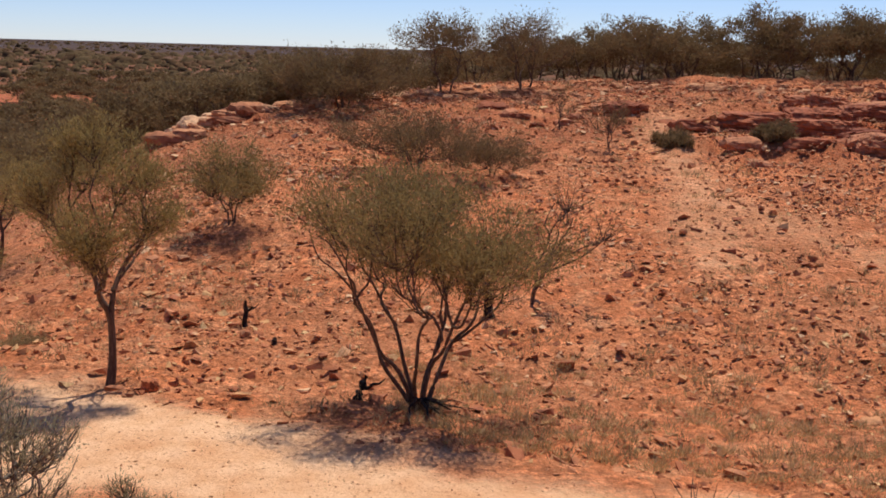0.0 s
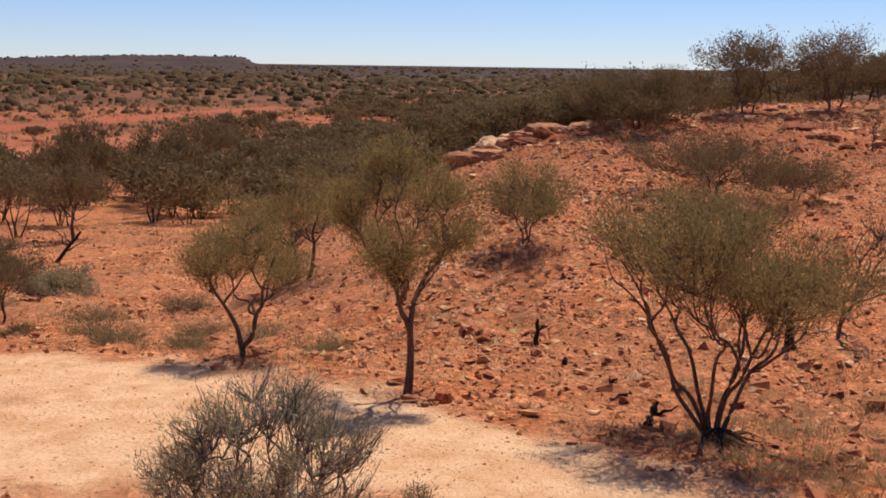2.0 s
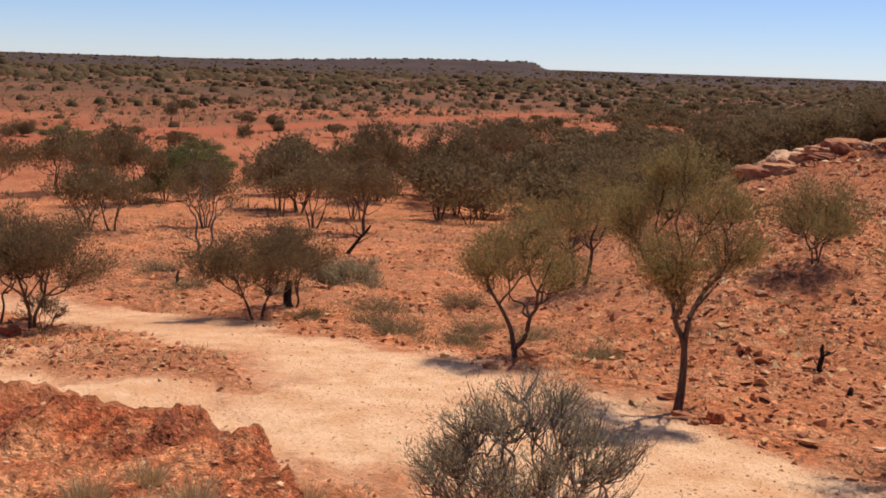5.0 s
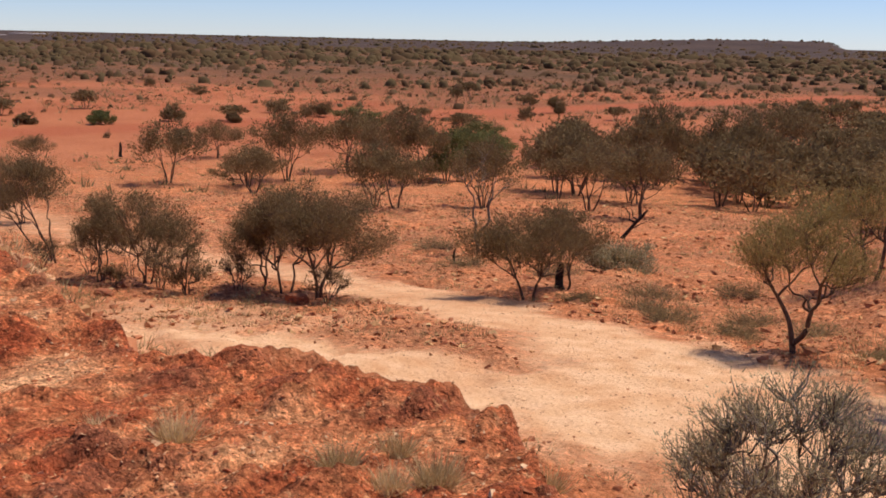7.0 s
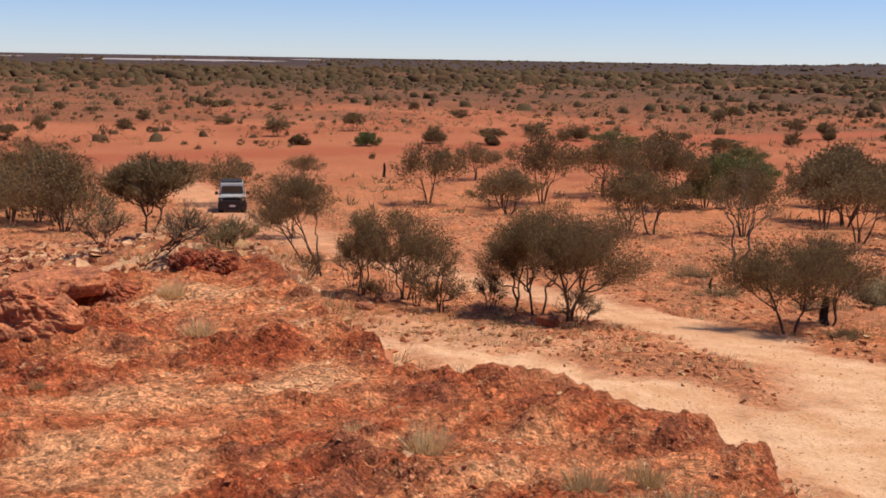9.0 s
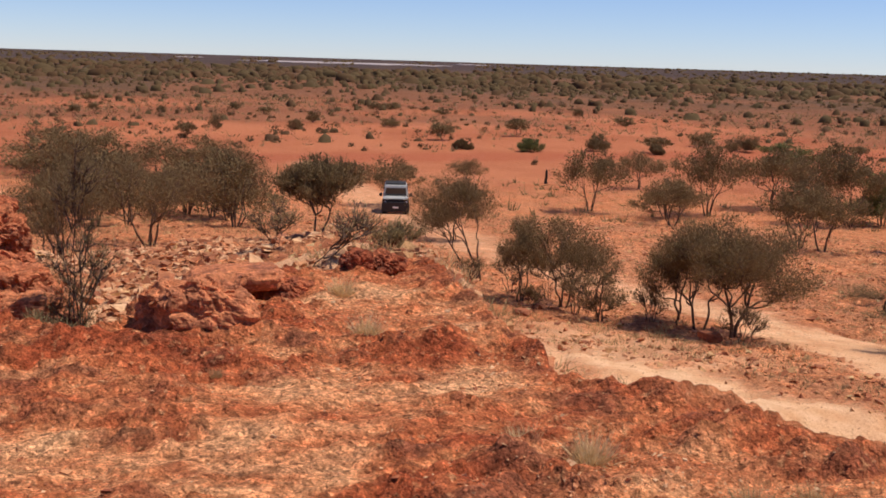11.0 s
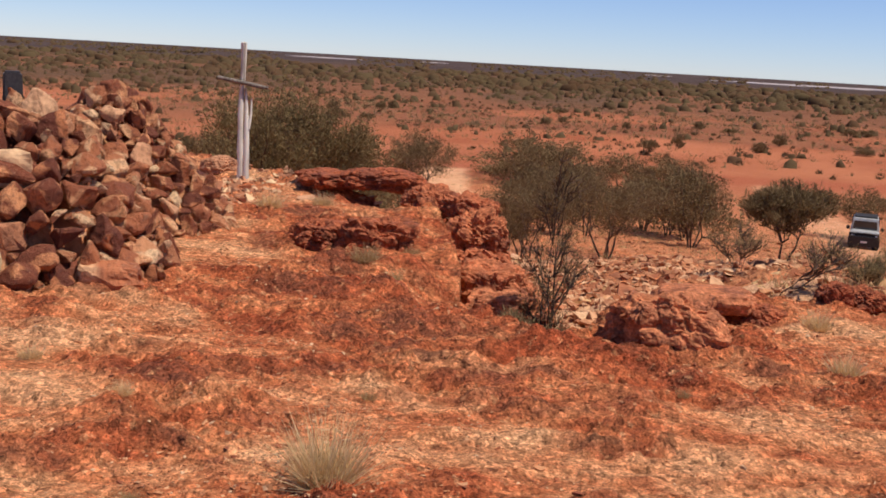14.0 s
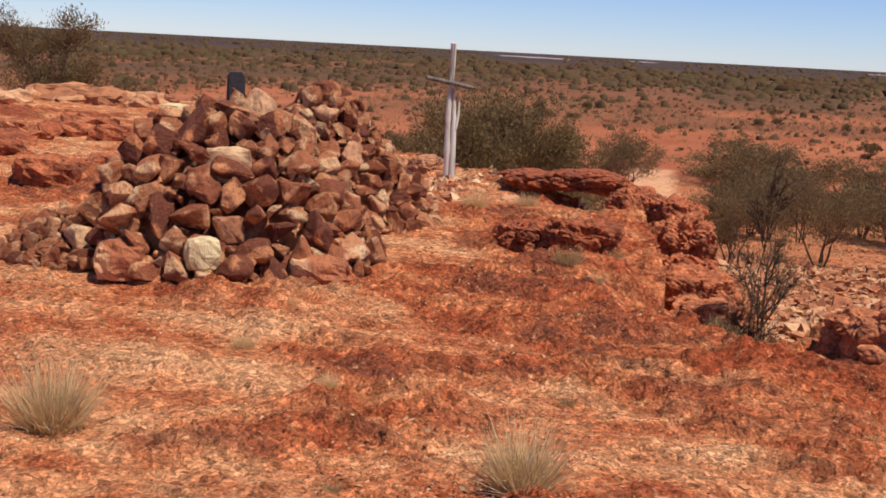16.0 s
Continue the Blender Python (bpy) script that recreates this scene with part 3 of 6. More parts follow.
    if count:
        c, d = np.concatenate(centres), np.concatenate(ways)
        d = d * 0.70 + rng.normal(0, 0.55, d.shape) + [0, 0, 0.22]
        d /= np.linalg.norm(d, axis=1)[:, None]
        part("crown", *needles(c, d, leaf[0], leaf[1], rng), foliage, top)
    return top


def cobble(seed):
    """An angular broken stone with worn edges and a rough skin."""
    rng = np.random.RandomState(seed)
    size = np.array([1.0, rng.uniform(0.62, 0.95), rng.uniform(0.45, 0.82)])
    p = rng.uniform(-1, 1, (rng.randint(10, 17), 3))
    p /= np.maximum(np.linalg.norm(p, axis=1), 0.6)[:, None]
    p *= rng.uniform(0.8, 1.0, (len(p), 1))
    p -= p.mean(axis=0)
    p *= 0.5 / np.abs(p).max(axis=0) * size
    bm = bmesh.new()
    for q in p:
        bm.verts.new(q)
    bmesh.ops.convex_hull(bm, input=bm.verts)
    bmesh.ops.delete(bm, geom=[g for g in bm.verts if not g.link_faces], context="VERTS")
    bmesh.ops.dissolve_limit(bm, angle_limit=radians(12), verts=bm.verts, edges=bm.edges)
    bmesh.ops.bevel(bm, geom=bm.edges[:], offset=0.035, segments=1, affect="EDGES", clamp_overlap=True)
    bmesh.ops.triangulate(bm, faces=bm.faces)
    bmesh.ops.subdivide_edges(bm, edges=[e for e in bm.edges if e.calc_length() > 0.32], cuts=1)
    bmesh.ops.triangulate(bm, faces=bm.faces)
    bm.normal_update()
    off = Vector((seed * 1.7, seed * 0.3, seed * 2.9))
    for q in bm.verts:
        q.co += q.normal * (noise.noise(q.co * 2.7 + off) * 0.075 + noise.noise(q.co * 7.3 + off) * 0.036)
    bm.verts.index_update()
    v = np.array([q.co[:] for q in bm.verts])
    f = np.array([[q.index for q in g.verts] for g in bm.faces])
    bm.free()
    return v, f


def rock(seed, n=26, flat=0.7, cut=0.12):
    """Corners and triangles of one angular stone about a metre across."""
    rng = np.random.RandomState(seed)
    p = rng.normal(size=(n, 3))
    p /= np.linalg.norm(p, axis=1)[:, None]
    p *= rng.uniform(1 - cut * 2, 1, (n, 1)) * 0.5
    p = np.sign(p) * np.abs(p * 2) ** 0.75 / 2
    p *= [1.0, rng.uniform(0.65, 0.95), flat]
    bm = bmesh.new()
    for q in p:
        bm.verts.new(q)
    bmesh.ops.convex_hull(bm, input=bm.verts)
    bmesh.ops.delete(bm, geom=[g for g in bm.verts if not g.link_faces], context="VERTS")
    bmesh.ops.triangulate(bm, faces=bm.faces)
    bm.verts.index_update()
    v = np.array([q.co[:] for q in bm.verts])
    f = np.array([[q.index for q in g.verts] for g in bm.faces])
    bm.free()
    return v, f


PEBBLES = [rock(100 + k, 6, 0.66) for k in range(14)]


def scatter(name, xs, ys, sizes, mat, label, category, seed, sink=0.25):
    """Loose stones at many places, joined."""
    rng = np.random.RandomState(seed)
    zs = rough(xs, ys)
    kind = rng.randint(0, len(PEBBLES), len(xs))
    turn = rng.uniform(0, 6.28, len(xs))
    vs, fs, at = [], [], 0
    for k, (v, f) in enumerate(PEBBLES):
        m = kind == k
        c, s = np.cos(turn[m])[:, None], np.sin(turn[m])[:, None]
        w = np.stack([v[None, :, 0] * c - v[None, :, 1] * s, v[None, :, 0] * s + v[None, :, 1] * c, np.repeat(v[None, :, 2], m.sum(), 0)], -1)
        w = w * sizes[m][:, None, None] * np.array([1, 1, 0.85])
        w += np.stack([xs[m], ys[m], zs[m] + sizes[m] * (0.31 - sink)], 1)[:, None, :]
        vs.append(w.reshape(-1, 3))
        fs.append((f[None] + (np.arange(m.sum()) * len(v))[:, None, None]).reshape(-1, 3) + at)
        at += m.sum() * len(v)
    return tagged(link_mesh(name, np.concatenate(vs), np.concatenate(fs), mat), label, category, kind="stuff")


# ---- trees of the gully and the far slope ----
tree("mulga_tree", -1.58, 14.21, 3.86, 4.15, "many-stemmed olive green mulga tree on red earth", 3, stems=7, split=0.14, bare=0.48, boughs=58, twigs=7, leaves=88, leaf=(0.060, 0.017), clumps=15, puff=0.3, sprays=28, spread=0.78, girth=0.038, fork=0.0, category="tree")
tree("mulga_tree", -6.27, 14.68, 4.17, 2.9, "tall olive mulga tree with one dark trunk", 5, stems=3, split=0.62, bare=0.38, boughs=44, twigs=7, leaves=78, leaf=(0.060, 0.016), clumps=14, puff=0.4, sprays=24, girth=0.064, fork=0.0, spread=0.45, category="tree")
tree("mulga_tree", -10.15, 16.55, 2.87, 2.66, "crooked olive mulga tree beside the sandy track", 7, stems=2, split=0.2, bare=0.45, boughs=30, twigs=7, leaves=84, leaf=(0.060, 0.015), clumps=11, puff=0.3, sprays=22, girth=0.06, fork=0.0, spread=0.8, category="tree")
tree("mulga_tree", -13.79, 25.41, 4.02, 3.67, "olive mulga tree on the red slope", 9, stems=2, boughs=36, twigs=6, leaves=58, leaf=(0.075, 0.019), fineness=1, category="tree")
tree("mulga_tree", -6.89, 23.15, 2.02, 2.34, "small olive mulga tree on the stony slope", 11, stems=3, boughs=28, twigs=5, leaves=74, leaf=(0.075, 0.019), category="tree")
tree("mulga_tree", -0.18, 19.66, 2.58, 2.27, "half-bare leaning mulga tree on the stony slope", 12, stems=2, boughs=16, twigs=5, leaves=3, spread=0.7, lean=(0.2, 0.0), bark=BARK, category="tree")
tree("mulga_tree", -18.23, 18.01, 2.70, 3.41, "low two-stemmed mulga tree beside the sandy track", 13, stems=2, bare=0.36, flat=0.42, boughs=40, twigs=6, leaves=94, foliage=DARK_LEAF, leaf=(0.075, 0.019), category="tree")
tree("mulga_tree", -25.84, 23.09, 4.02, 2.30, "half-dead grey mulga tree with bare limbs", 14, stems=2, split=0.35, fork=0.0, bare=0.3, boughs=18, twigs=5, leaves=20, foliage=DARK_LEAF, bark=GREY_BARK, girth=0.05, leaf=(0.075, 0.019), fineness=1, category="tree")
tree("mulga_tree", -19.05, 20.06, 2.54, 1.67, "dark mulga tree behind the track", 16, stems=3, bare=0.36, flat=0.42, boughs=26, twigs=5, leaves=58, foliage=DARK_LEAF, leaf=(0.075, 0.019), fineness=1, category="tree")
tree("mulga_tree", -20.74, 13.64, 3.09, 3.46, "dark mulga tree at the track's edge", 15, stems=2, bare=0.36, flat=0.42, boughs=40, twigs=6, leaves=94, foliage=DARK_LEAF, leaf=(0.075, 0.019), category="tree")
tree("mulga_tree", -21.91, 13.44, 2.79, 2.64, "dark mulga tree at the track's edge", 17, stems=3, bare=0.36, flat=0.42, boughs=34, twigs=6, leaves=87, foliage=DARK_LEAF, leaf=(0.075, 0.019), category="tree")
tree("mulga_tree", -22.65, 13.25, 2.26, 1.67, "thin dark mulga sapling at the track's edge", 18, stems=2, bare=0.36, flat=0.42, boughs=20, twigs=5, leaves=67, foliage=DARK_LEAF, leaf=(0.075, 0.019), category="tree")
tree("mulga_tree", -23.75, 11.77, 1.82, 1.52, "thin brown shrub at the slope's foot", 19, stems=5, bare=0.2, boughs=24, twigs=5, leaves=33, foliage=DARK_LEAF, leaf=(0.075, 0.019), category="tree")
tree("mulga_tree", -25.74, 11.63, 2.67, 2.99, "dark mulga tree at the slope's foot", 20, stems=3, bare=0.36, flat=0.42, boughs=36, twigs=6, leaves=67, foliage=DARK_LEAF, leaf=(0.075, 0.019), fineness=1, category="tree")
tree("mulga_tree", -26.95, 10.96, 2.57, 1.67, "dark mulga tree at the slope's foot", 21, stems=3, bare=0.36, flat=0.42, boughs=28, twigs=6, leaves=58, foliage=DARK_LEAF, leaf=(0.075, 0.019), fineness=1, category="tree")
tree("mulga_tree", -31.21, 11.21, 3.54, 2.7, "spreading dark mulga tree at the slope's foot", 22, lean=(-0.08, -0.20), stems=4, bare=0.42, flat=0.42, boughs=38, twigs=6, leaves=58, spread=0.6, foliage=DARK_LEAF, leaf=(0.075, 0.019), fineness=1, category="tree")
tree("shrub", -3.58, 29.28, 1.95, 4.2, "round dark mulga tree on the hill's slope", 23, stems=4, bare=0.2, boughs=40, twigs=6, leaves=67, foliage=DARK_LEAF, leaf=(0.075, 0.019), fineness=1, category="shrub")
tree("shrub", -1.46, 28.60, 1.36, 2.43, "dark mulga shrub on the hill's slope", 24, stems=3, bare=0.3, boughs=24, twigs=5, leaves=58, foliage=DARK_LEAF, leaf=(0.075, 0.019), fineness=1, category="shrub")
tree("mulga_tree", -4.01, 41.87, 3.26, 3.55, "dark mulga tree on the hill's crest", 25, stems=2, bare=0.5, boughs=34, twigs=6, leaves=39, flat=0.25, foliage=DARK_LEAF, leaf=(0.10, 0.034), puff=0.85, fineness=1, category="tree")
tree("mulga_tree", -1.12, 42.53, 3.68, 3.59, "thin-crowned mulga tree on the hill's crest", 26, stems=3, bare=0.3, boughs=34, twigs=6, leaves=23, foliage=DARK_LEAF, leaf=(0.10, 0.034), puff=0.85, fineness=1, category="tree")
tree("mulga_tree", -7.23, 37.61, 2.75, 4.86, "broad round dark mulga tree on the hill's crest", 27, stems=4, bare=0.15, boughs=60, twigs=6, leaves=57, flat=0.6, foliage=DARK_LEAF, leaf=(0.10, 0.034), puff=0.85, fineness=1, category="tree")
tree("shrub", 0.31, 35.57, 1.55, 1.07, "bare thin sapling on the hill's slope", 28, stems=1, bare=0.4, boughs=10, twigs=4, leaves=5, foliage=DARK_LEAF, leaf=(0.075, 0.019), fineness=1, category="shrub")
tree("shrub", 1.80, 33.03, 1.65, 1.64, "half-bare shrub on the hill's slope", 29, stems=2, bare=0.3, boughs=16, twigs=5, leaves=14, foliage=DARK_LEAF, leaf=(0.075, 0.019), fineness=1, category="shrub")
tree("shrub", -17.75, 3.57, 1.46, 1.44, "dark mulga tree on the plain beside the car track", 30, stems=2, bare=0.5, boughs=36, twigs=5, leaves=60, flat=0.3, foliage=DARK_LEAF, category="shrub")
tree("mulga_tree", -59.98, 7.08, 4.56, 4.55, "dark mulga tree on the plain", 31, stems=3, bare=0.25, boughs=40, twigs=5, leaves=46, foliage=DARK_LEAF, leaf=(0.10, 0.034), puff=0.85, fineness=1, category="tree")
tree("mulga_tree", -42.81, 1.90, 4.11, 5.04, "dark spreading mulga tree below the rock rim", 32, stems=4, bare=0.25, boughs=46, twigs=5, leaves=46, spread=0.6, foliage=DARK_LEAF, leaf=(0.10, 0.034), puff=0.85, fineness=1, category="tree")
tree("shrub", -15.15, 2.40, 0.85, 0.95, "half-bare shrub on the stony slope", 33, stems=3, bare=0.3, boughs=18, twigs=5, leaves=16, leaf=(0.05, 0.009), foliage=DRY_OLIVE, girth=0.03, category="shrub")
tree("shrub", -11.66, 2.26, 0.85, 0.75, "leaning half-bare shrub on the stony slope", 34, stems=1, bare=0.4, boughs=16, twigs=5, leaves=7, lean=(0.28, 0.5), leaf=(0.05, 0.009), foliage=DRY_OLIVE, girth=0.03, category="shrub")
tree("shrub", -11.9, 3.28, 0.46, 0.55, "low half-bare shrub beside the car track", 35, stems=6, bare=0.1, boughs=26, twigs=5, leaves=24, leaf=(0.05, 0.009), foliage=DRY_OLIVE, girth=0.03, category="shrub")
tree("mulga_tree", -43.67, 14.45, 3.09, 2.83, "dark mulga tree behind the track", 36, stems=3, bare=0.25, boughs=34, twigs=5, leaves=43, foliage=DARK_LEAF, leaf=(0.10, 0.034), puff=0.85, fineness=1, category="tree")
tree("mulga_tree", -38.04, -1.37, 3.55, 2.98, "dark mulga tree below the rock rim", 37, stems=3, bare=0.3, boughs=36, twigs=5, leaves=43, foliage=DARK_LEAF, leaf=(0.10, 0.034), puff=0.85, fineness=1, category="tree")
tree("mulga_tree", -33.96, -1.16, 3.00, 3.29, "dark mulga tree below the rock rim", 38, stems=4, bare=0.25, boughs=40, twigs=5, leaves=62, foliage=DARK_LEAF, leaf=(0.075, 0.019), fineness=1, category="tree")
tree("mulga_tree", -49.77, -5.68, 5.3, 3.8, "dark mulga tree beside the red side track", 39, stems=1, fork=0.0, lean=(0.0, -0.12), bare=0.5, boughs=26, twigs=5, leaves=43, foliage=DARK_LEAF, leaf=(0.10, 0.034), puff=0.85, fineness=1, category="tree")
tree("mulga_tree", -51.62, -7.04, 4.9, 3.3, "dark mulga tree beside the red side track", 40, stems=1, fork=0.0, bare=0.5, boughs=26, twigs=5, leaves=43, foliage=DARK_LEAF, leaf=(0.10, 0.034), puff=0.85, fineness=1, category="tree")
tree("mulga_tree", -25.22, -6.71, 4.5, 4.9, "large feathery olive bush below the cross", 41, stems=5, bare=0.1, boughs=70, twigs=6, leaves=108, spread=0.6, puff=1.3, foliage=FEATHER_LEAF, leaf=(0.095, 0.032), category="tree")
tree("mulga_tree", -29.49, -5.97, 4.3, 3.9, "large feathery olive bush below the rim", 42, stems=4, bare=0.1, boughs=50, twigs=6, leaves=67, spread=0.6, puff=1.3, foliage=FEATHER_LEAF, leaf=(0.10, 0.034), fineness=1, category="tree")
tree("mulga_tree", -21.65, -16.35, 2.75, 2.9, "dark bush on the knoll's far side", 43, stems=5, bare=0.1, boughs=36, twigs=5, leaves=90, foliage=DARK_LEAF, leaf=(0.08, 0.024), fineness=1, category="tree")
tree("shrub", -25.09, -16.68, 1.20, 2.36, "low dark bush on the knoll's far side", 44, stems=5, bare=0.1, boughs=36, twigs=5, leaves=48, foliage=DARK_LEAF, leaf=(0.075, 0.019), fineness=1, category="shrub")


for x, y, h, w, seed in ((-28.3, 11.2, 1.5, 1.3, 141), (-27.3, 11.9, 1.3, 1.2, 142), (-24.8, 11.6, 1.4, 1.1, 143), (-22.9, 12.7, 1.2, 1.0, 144), (-25.3, 10.6, 0.8, 0.9, 145), (-19.6, 13.1, 1.0, 1.0, 146), (-29.8, 10.4, 1.0, 1.2, 147)):
    tree("bare_shrub", x, y, h, w, "half-bare brown shrub with twisted stems beside the track", seed, stems=5, bare=0.3, boughs=20, twigs=5, leaves=9, spread=0.7, girth=0.04, foliage=DARK_LEAF,
         leaf=(0.10, 0.016), category="shrub", group="bare shrubs")


# ---- trees of the plain and the woods, copied from six ----
def model_tree(seed, **more):
    return tree("mulga_tree", -300.0 - 10 * seed, -400.0, 4.0, 4.2, "dark mulga tree with a domed crown on red plain", seed, twigs=4, foliage=DARK_LEAF, fineness=0, puff=1.2, **more)


def model_set(first, leaves, leaf):
    shapes = (dict(stems=4, bare=0.38, boughs=42, flat=0.42), dict(stems=2, bare=0.42, boughs=38, flat=0.36), dict(stems=5, bare=0.34, boughs=44, spread=0.6, flat=0.45),
              dict(stems=3, split=0.4, fork=0.0, bare=0.42, boughs=32, flat=0.3), dict(stems=5, bare=0.08, boughs=42, flat=0.6), dict(stems=3, bare=0.38, boughs=34, flat=0.42))
    return [model_tree(first + k, leaves=leaves, leaf=leaf, **more) for k, more in enumerate(shapes)]


MODELS = model_set(61, 34, (0.135, 0.064))
FAR_MODELS = model_set(71, 10, (0.27, 0.14)) + model_set(81, 5, (0.42, 0.21))
BRIGHT = tree("green_tree", -300.0, -420.0, 4.0, 4.2, "bright green leafy tree among the dark mulgas", 67, stems=4, bare=0.1, boughs=46, twigs=4, leaves=38, leaf=(0.22, 0.06), foliage=GREEN_LEAF, fineness=0, group="green trees")


def stand(model, x, y, h, w, turn):
    k = Matrix.Diagonal((w / 4.2, w / 4.2, h / 4.0, 1))
    return copy_thing(model, pose(x, y, floor_z(x, y) - 0.06, 0, 0, turn) @ k)


stand(MODELS[0], -61.8, 48.9, 5.48, 4.90, 122)
stand(MODELS[1], -70.5, 48.7, 5.20, 6.40, 174)
stand(MODELS[2], -67.8, 41.5, 5.71, 4.70, 197)
stand(MODELS[0], -70.3, 33.5, 4.84, 5.09, 87)
stand(MODELS[2], -51.3, 54.4, 5.40, 6.98, 306)
stand(MODELS[0], -48.1, 67.7, 6.50, 6.20, 58)
stand(MODELS[2], -52.0, 63.7, 6.77, 5.63, 252)
stand(MODELS[1], -85.5, 45.3, 3.57, 4.82, 359)
stand(MODELS[3], -62.8, 46.9, 5.68, 4.39, 109)
stand(MODELS[4], -66.2, 37.4, 3.49, 4.97, 94)
stand(MODELS[1], -59.0, 89.3, 6.19, 6.66, 311)
stand(MODELS[1], -74.4, 19.8, 3.73, 4.79, 313)
stand(MODELS[0], -61.7, 35.3, 3.26, 4.65, 164)
stand(MODELS[3], -85.7, 29.6, 2.80, 3.56, 44)
stand(BRIGHT, -62.2, 51.9, 4.4, 4.54, 294)
stand(BRIGHT, -71.4, 62.1, 3.6, 5.89, 126)
stand(BRIGHT, -108.4, 76.8, 3.2, 8.0, 52)
stand(BRIGHT, -73.9, 66.8, 3.0, 5.58, 0)
stand(BRIGHT, -84.1, 74.0, 3.2, 7.0, 183)
stand(MODELS[4], -98.9, 0.1, 4.21, 8.00, 21)
stand(MODELS[4], -96.4, -3.3, 4.41, 7.20, 149)
stand(MODELS[4], -104.2, -3.5, 4.56, 12.34, 201)
stand(MODELS[0], -88.6, 5.5, 4.26, 7.19, 56)
stand(MODELS[2], -54.0, -0.1, 3.33, 3.36, 194)
stand(MODELS[4], -104.1, 9.5, 3.56, 7.16, 174)


# ---- woods and bushes ----
FAR_TREES = []


def wood(seed, count, far, bearing, height, wide, models):
    """Trees set at random over a stretch of land, a little apart."""
    rng = np.random.RandomState(seed)
    placed = []
    for _ in range(count * 30):
        if len(placed) == count:
            break
        r = math.sqrt(rng.uniform(far[0] ** 2, far[1] ** 2))
        a = radians(rng.uniform(*bearing))
        x, y = -r * math.sin(a), r * math.cos(a)
        h, w = rng.uniform(*height), rng.uniform(*wide)
        if near_line(np.array([x]), np.array([y]), SIDE_TRACK)[0] < w * 0.6 or abs(math.degrees(a) - 95.4) < 1.3 + math.degrees(w * 0.55 / r):
            continue
        if any((x - u) ** 2 + (y - v) ** 2 < (0.30 * (w + s)) ** 2 for u, v, s in placed):
            continue
        placed.append((x, y, w))
        kind, turn = models[rng.randint(len(models))], rng.uniform(0, 360)
        if r < 58:
            stand(MODELS[kind], x, y, h, w, turn)
        else:
            FAR_TREES.append((kind + (6 if r > 125 else 0), x, y, h, w, turn))


wood(1, 38, (49, 58), (-24, 12), (2.0, 3.0), (3.2, 5.0), (0, 1, 2, 4))
wood(2, 16, (46, 62), (12, 26), (2.0, 2.9), (3.2, 4.8), (0, 2, 4))
wood(11, 22, (44, 72), (13, 28), (2.4, 3.3), (4.4, 6.0), (0, 2, 4))
wood(3, 60, (64, 108), (12, 36), (3.4, 4.6), (4.0, 6.0), (0, 2, 4, 5))
wood(12, 44, (100, 165), (10, 34), (3.2, 4.4), (5.0, 7.2), (0, 2, 4))
wood(20, 70, (110, 330), (12.5, 27), (3.0, 4.4), (5.0, 8.0), (0, 2, 4))
wood(4, 14, (62, 100), (33, 46), (3.4, 4.8), (3.6, 5.2), (0, 1, 2, 5))
wood(5, 14, (52, 82), (82, 94), (3.0, 4.2), (3.4, 5.0), (0, 2, 4))
wood(6, 16, (60, 105), (98, 112), (2.6, 4.0), (3.0, 4.6), (0, 2, 4))
wood(7, 10, (38, 60), (98, 106), (3.0, 4.2), (3.0, 4.4), (0, 2, 4))
wood(13, 5, (47, 57), (39, 54), (3.0, 4.0), (3.6, 4.8), (0, 1, 2))
wood(8, 9, (48, 53), (-19, -3), (2.7, 3.6), (3.2, 4.6), (0, 1, 3))
wood(9, 24, (135, 240), (24, 75), (1.6, 3.4), (2.4, 4.4), (4, 2, 4))
wood(10, 22, (135, 250), (75, 120), (1.4, 3.0), (2.0, 4.0), (4, 2, 4))


def far_woods():
    """The trees too far off to count, joined."""
    shapes = []
    for model in FAR_MODELS:
        vs, fs, ms, at = [], [], [], 0
        for ob in model.children:
            me = ob.data
            me.calc_loop_triangles()
            v = np.empty(len(me.vertices) * 3, dtype=np.float32)
            me.vertices.foreach_get("co", v)
            f = np.empty(len(me.loop_triangles) * 3, dtype=np.int32)
            me.loop_triangles.foreach_get("vertices", f)
            vs.append(v.reshape(-1, 3))
            fs.append(f.reshape(-1, 3) + at)
            ms.append(np.full(len(f) // 3, 0 if ob.name.startswith("crown") else 1))
            at += len(me.vertices)
        shapes.append((np.concatenate(vs), np.concatenate(fs), np.concatenate(ms)))
    vs, fs, ms, at = [], [], [], 0
    for kind, x, y, h, w, turn in FAR_TREES:
        v, f, m = shapes[kind]
        c, s = math.cos(radians(turn)), math.sin(radians(turn))
        p = v * np.array([w / 4.2, w / 4.2, h / 4.0])
        p = np.stack([p[:, 0] * c - p[:, 1] * s + x, p[:, 0] * s + p[:, 1] * c + y, p[:, 2] + floor_z(x, y) - 0.06], 1)
        vs.append(p)
        fs.append(f + at)
        ms.append(m)
        at += len(v)
    ob = link_mesh("far_woods", np.concatenate(vs), np.concatenate(fs), DARK_LEAF)
    ob.data.materials.append(BARK)
    ob.data.polygons.foreach_set("material_index", np.concatenate(ms).astype(np.int32))
    return tagged(ob, "dark brown-green mulga woods and bushes far out on the plain", "woods", kind="stuff")


far_woods()


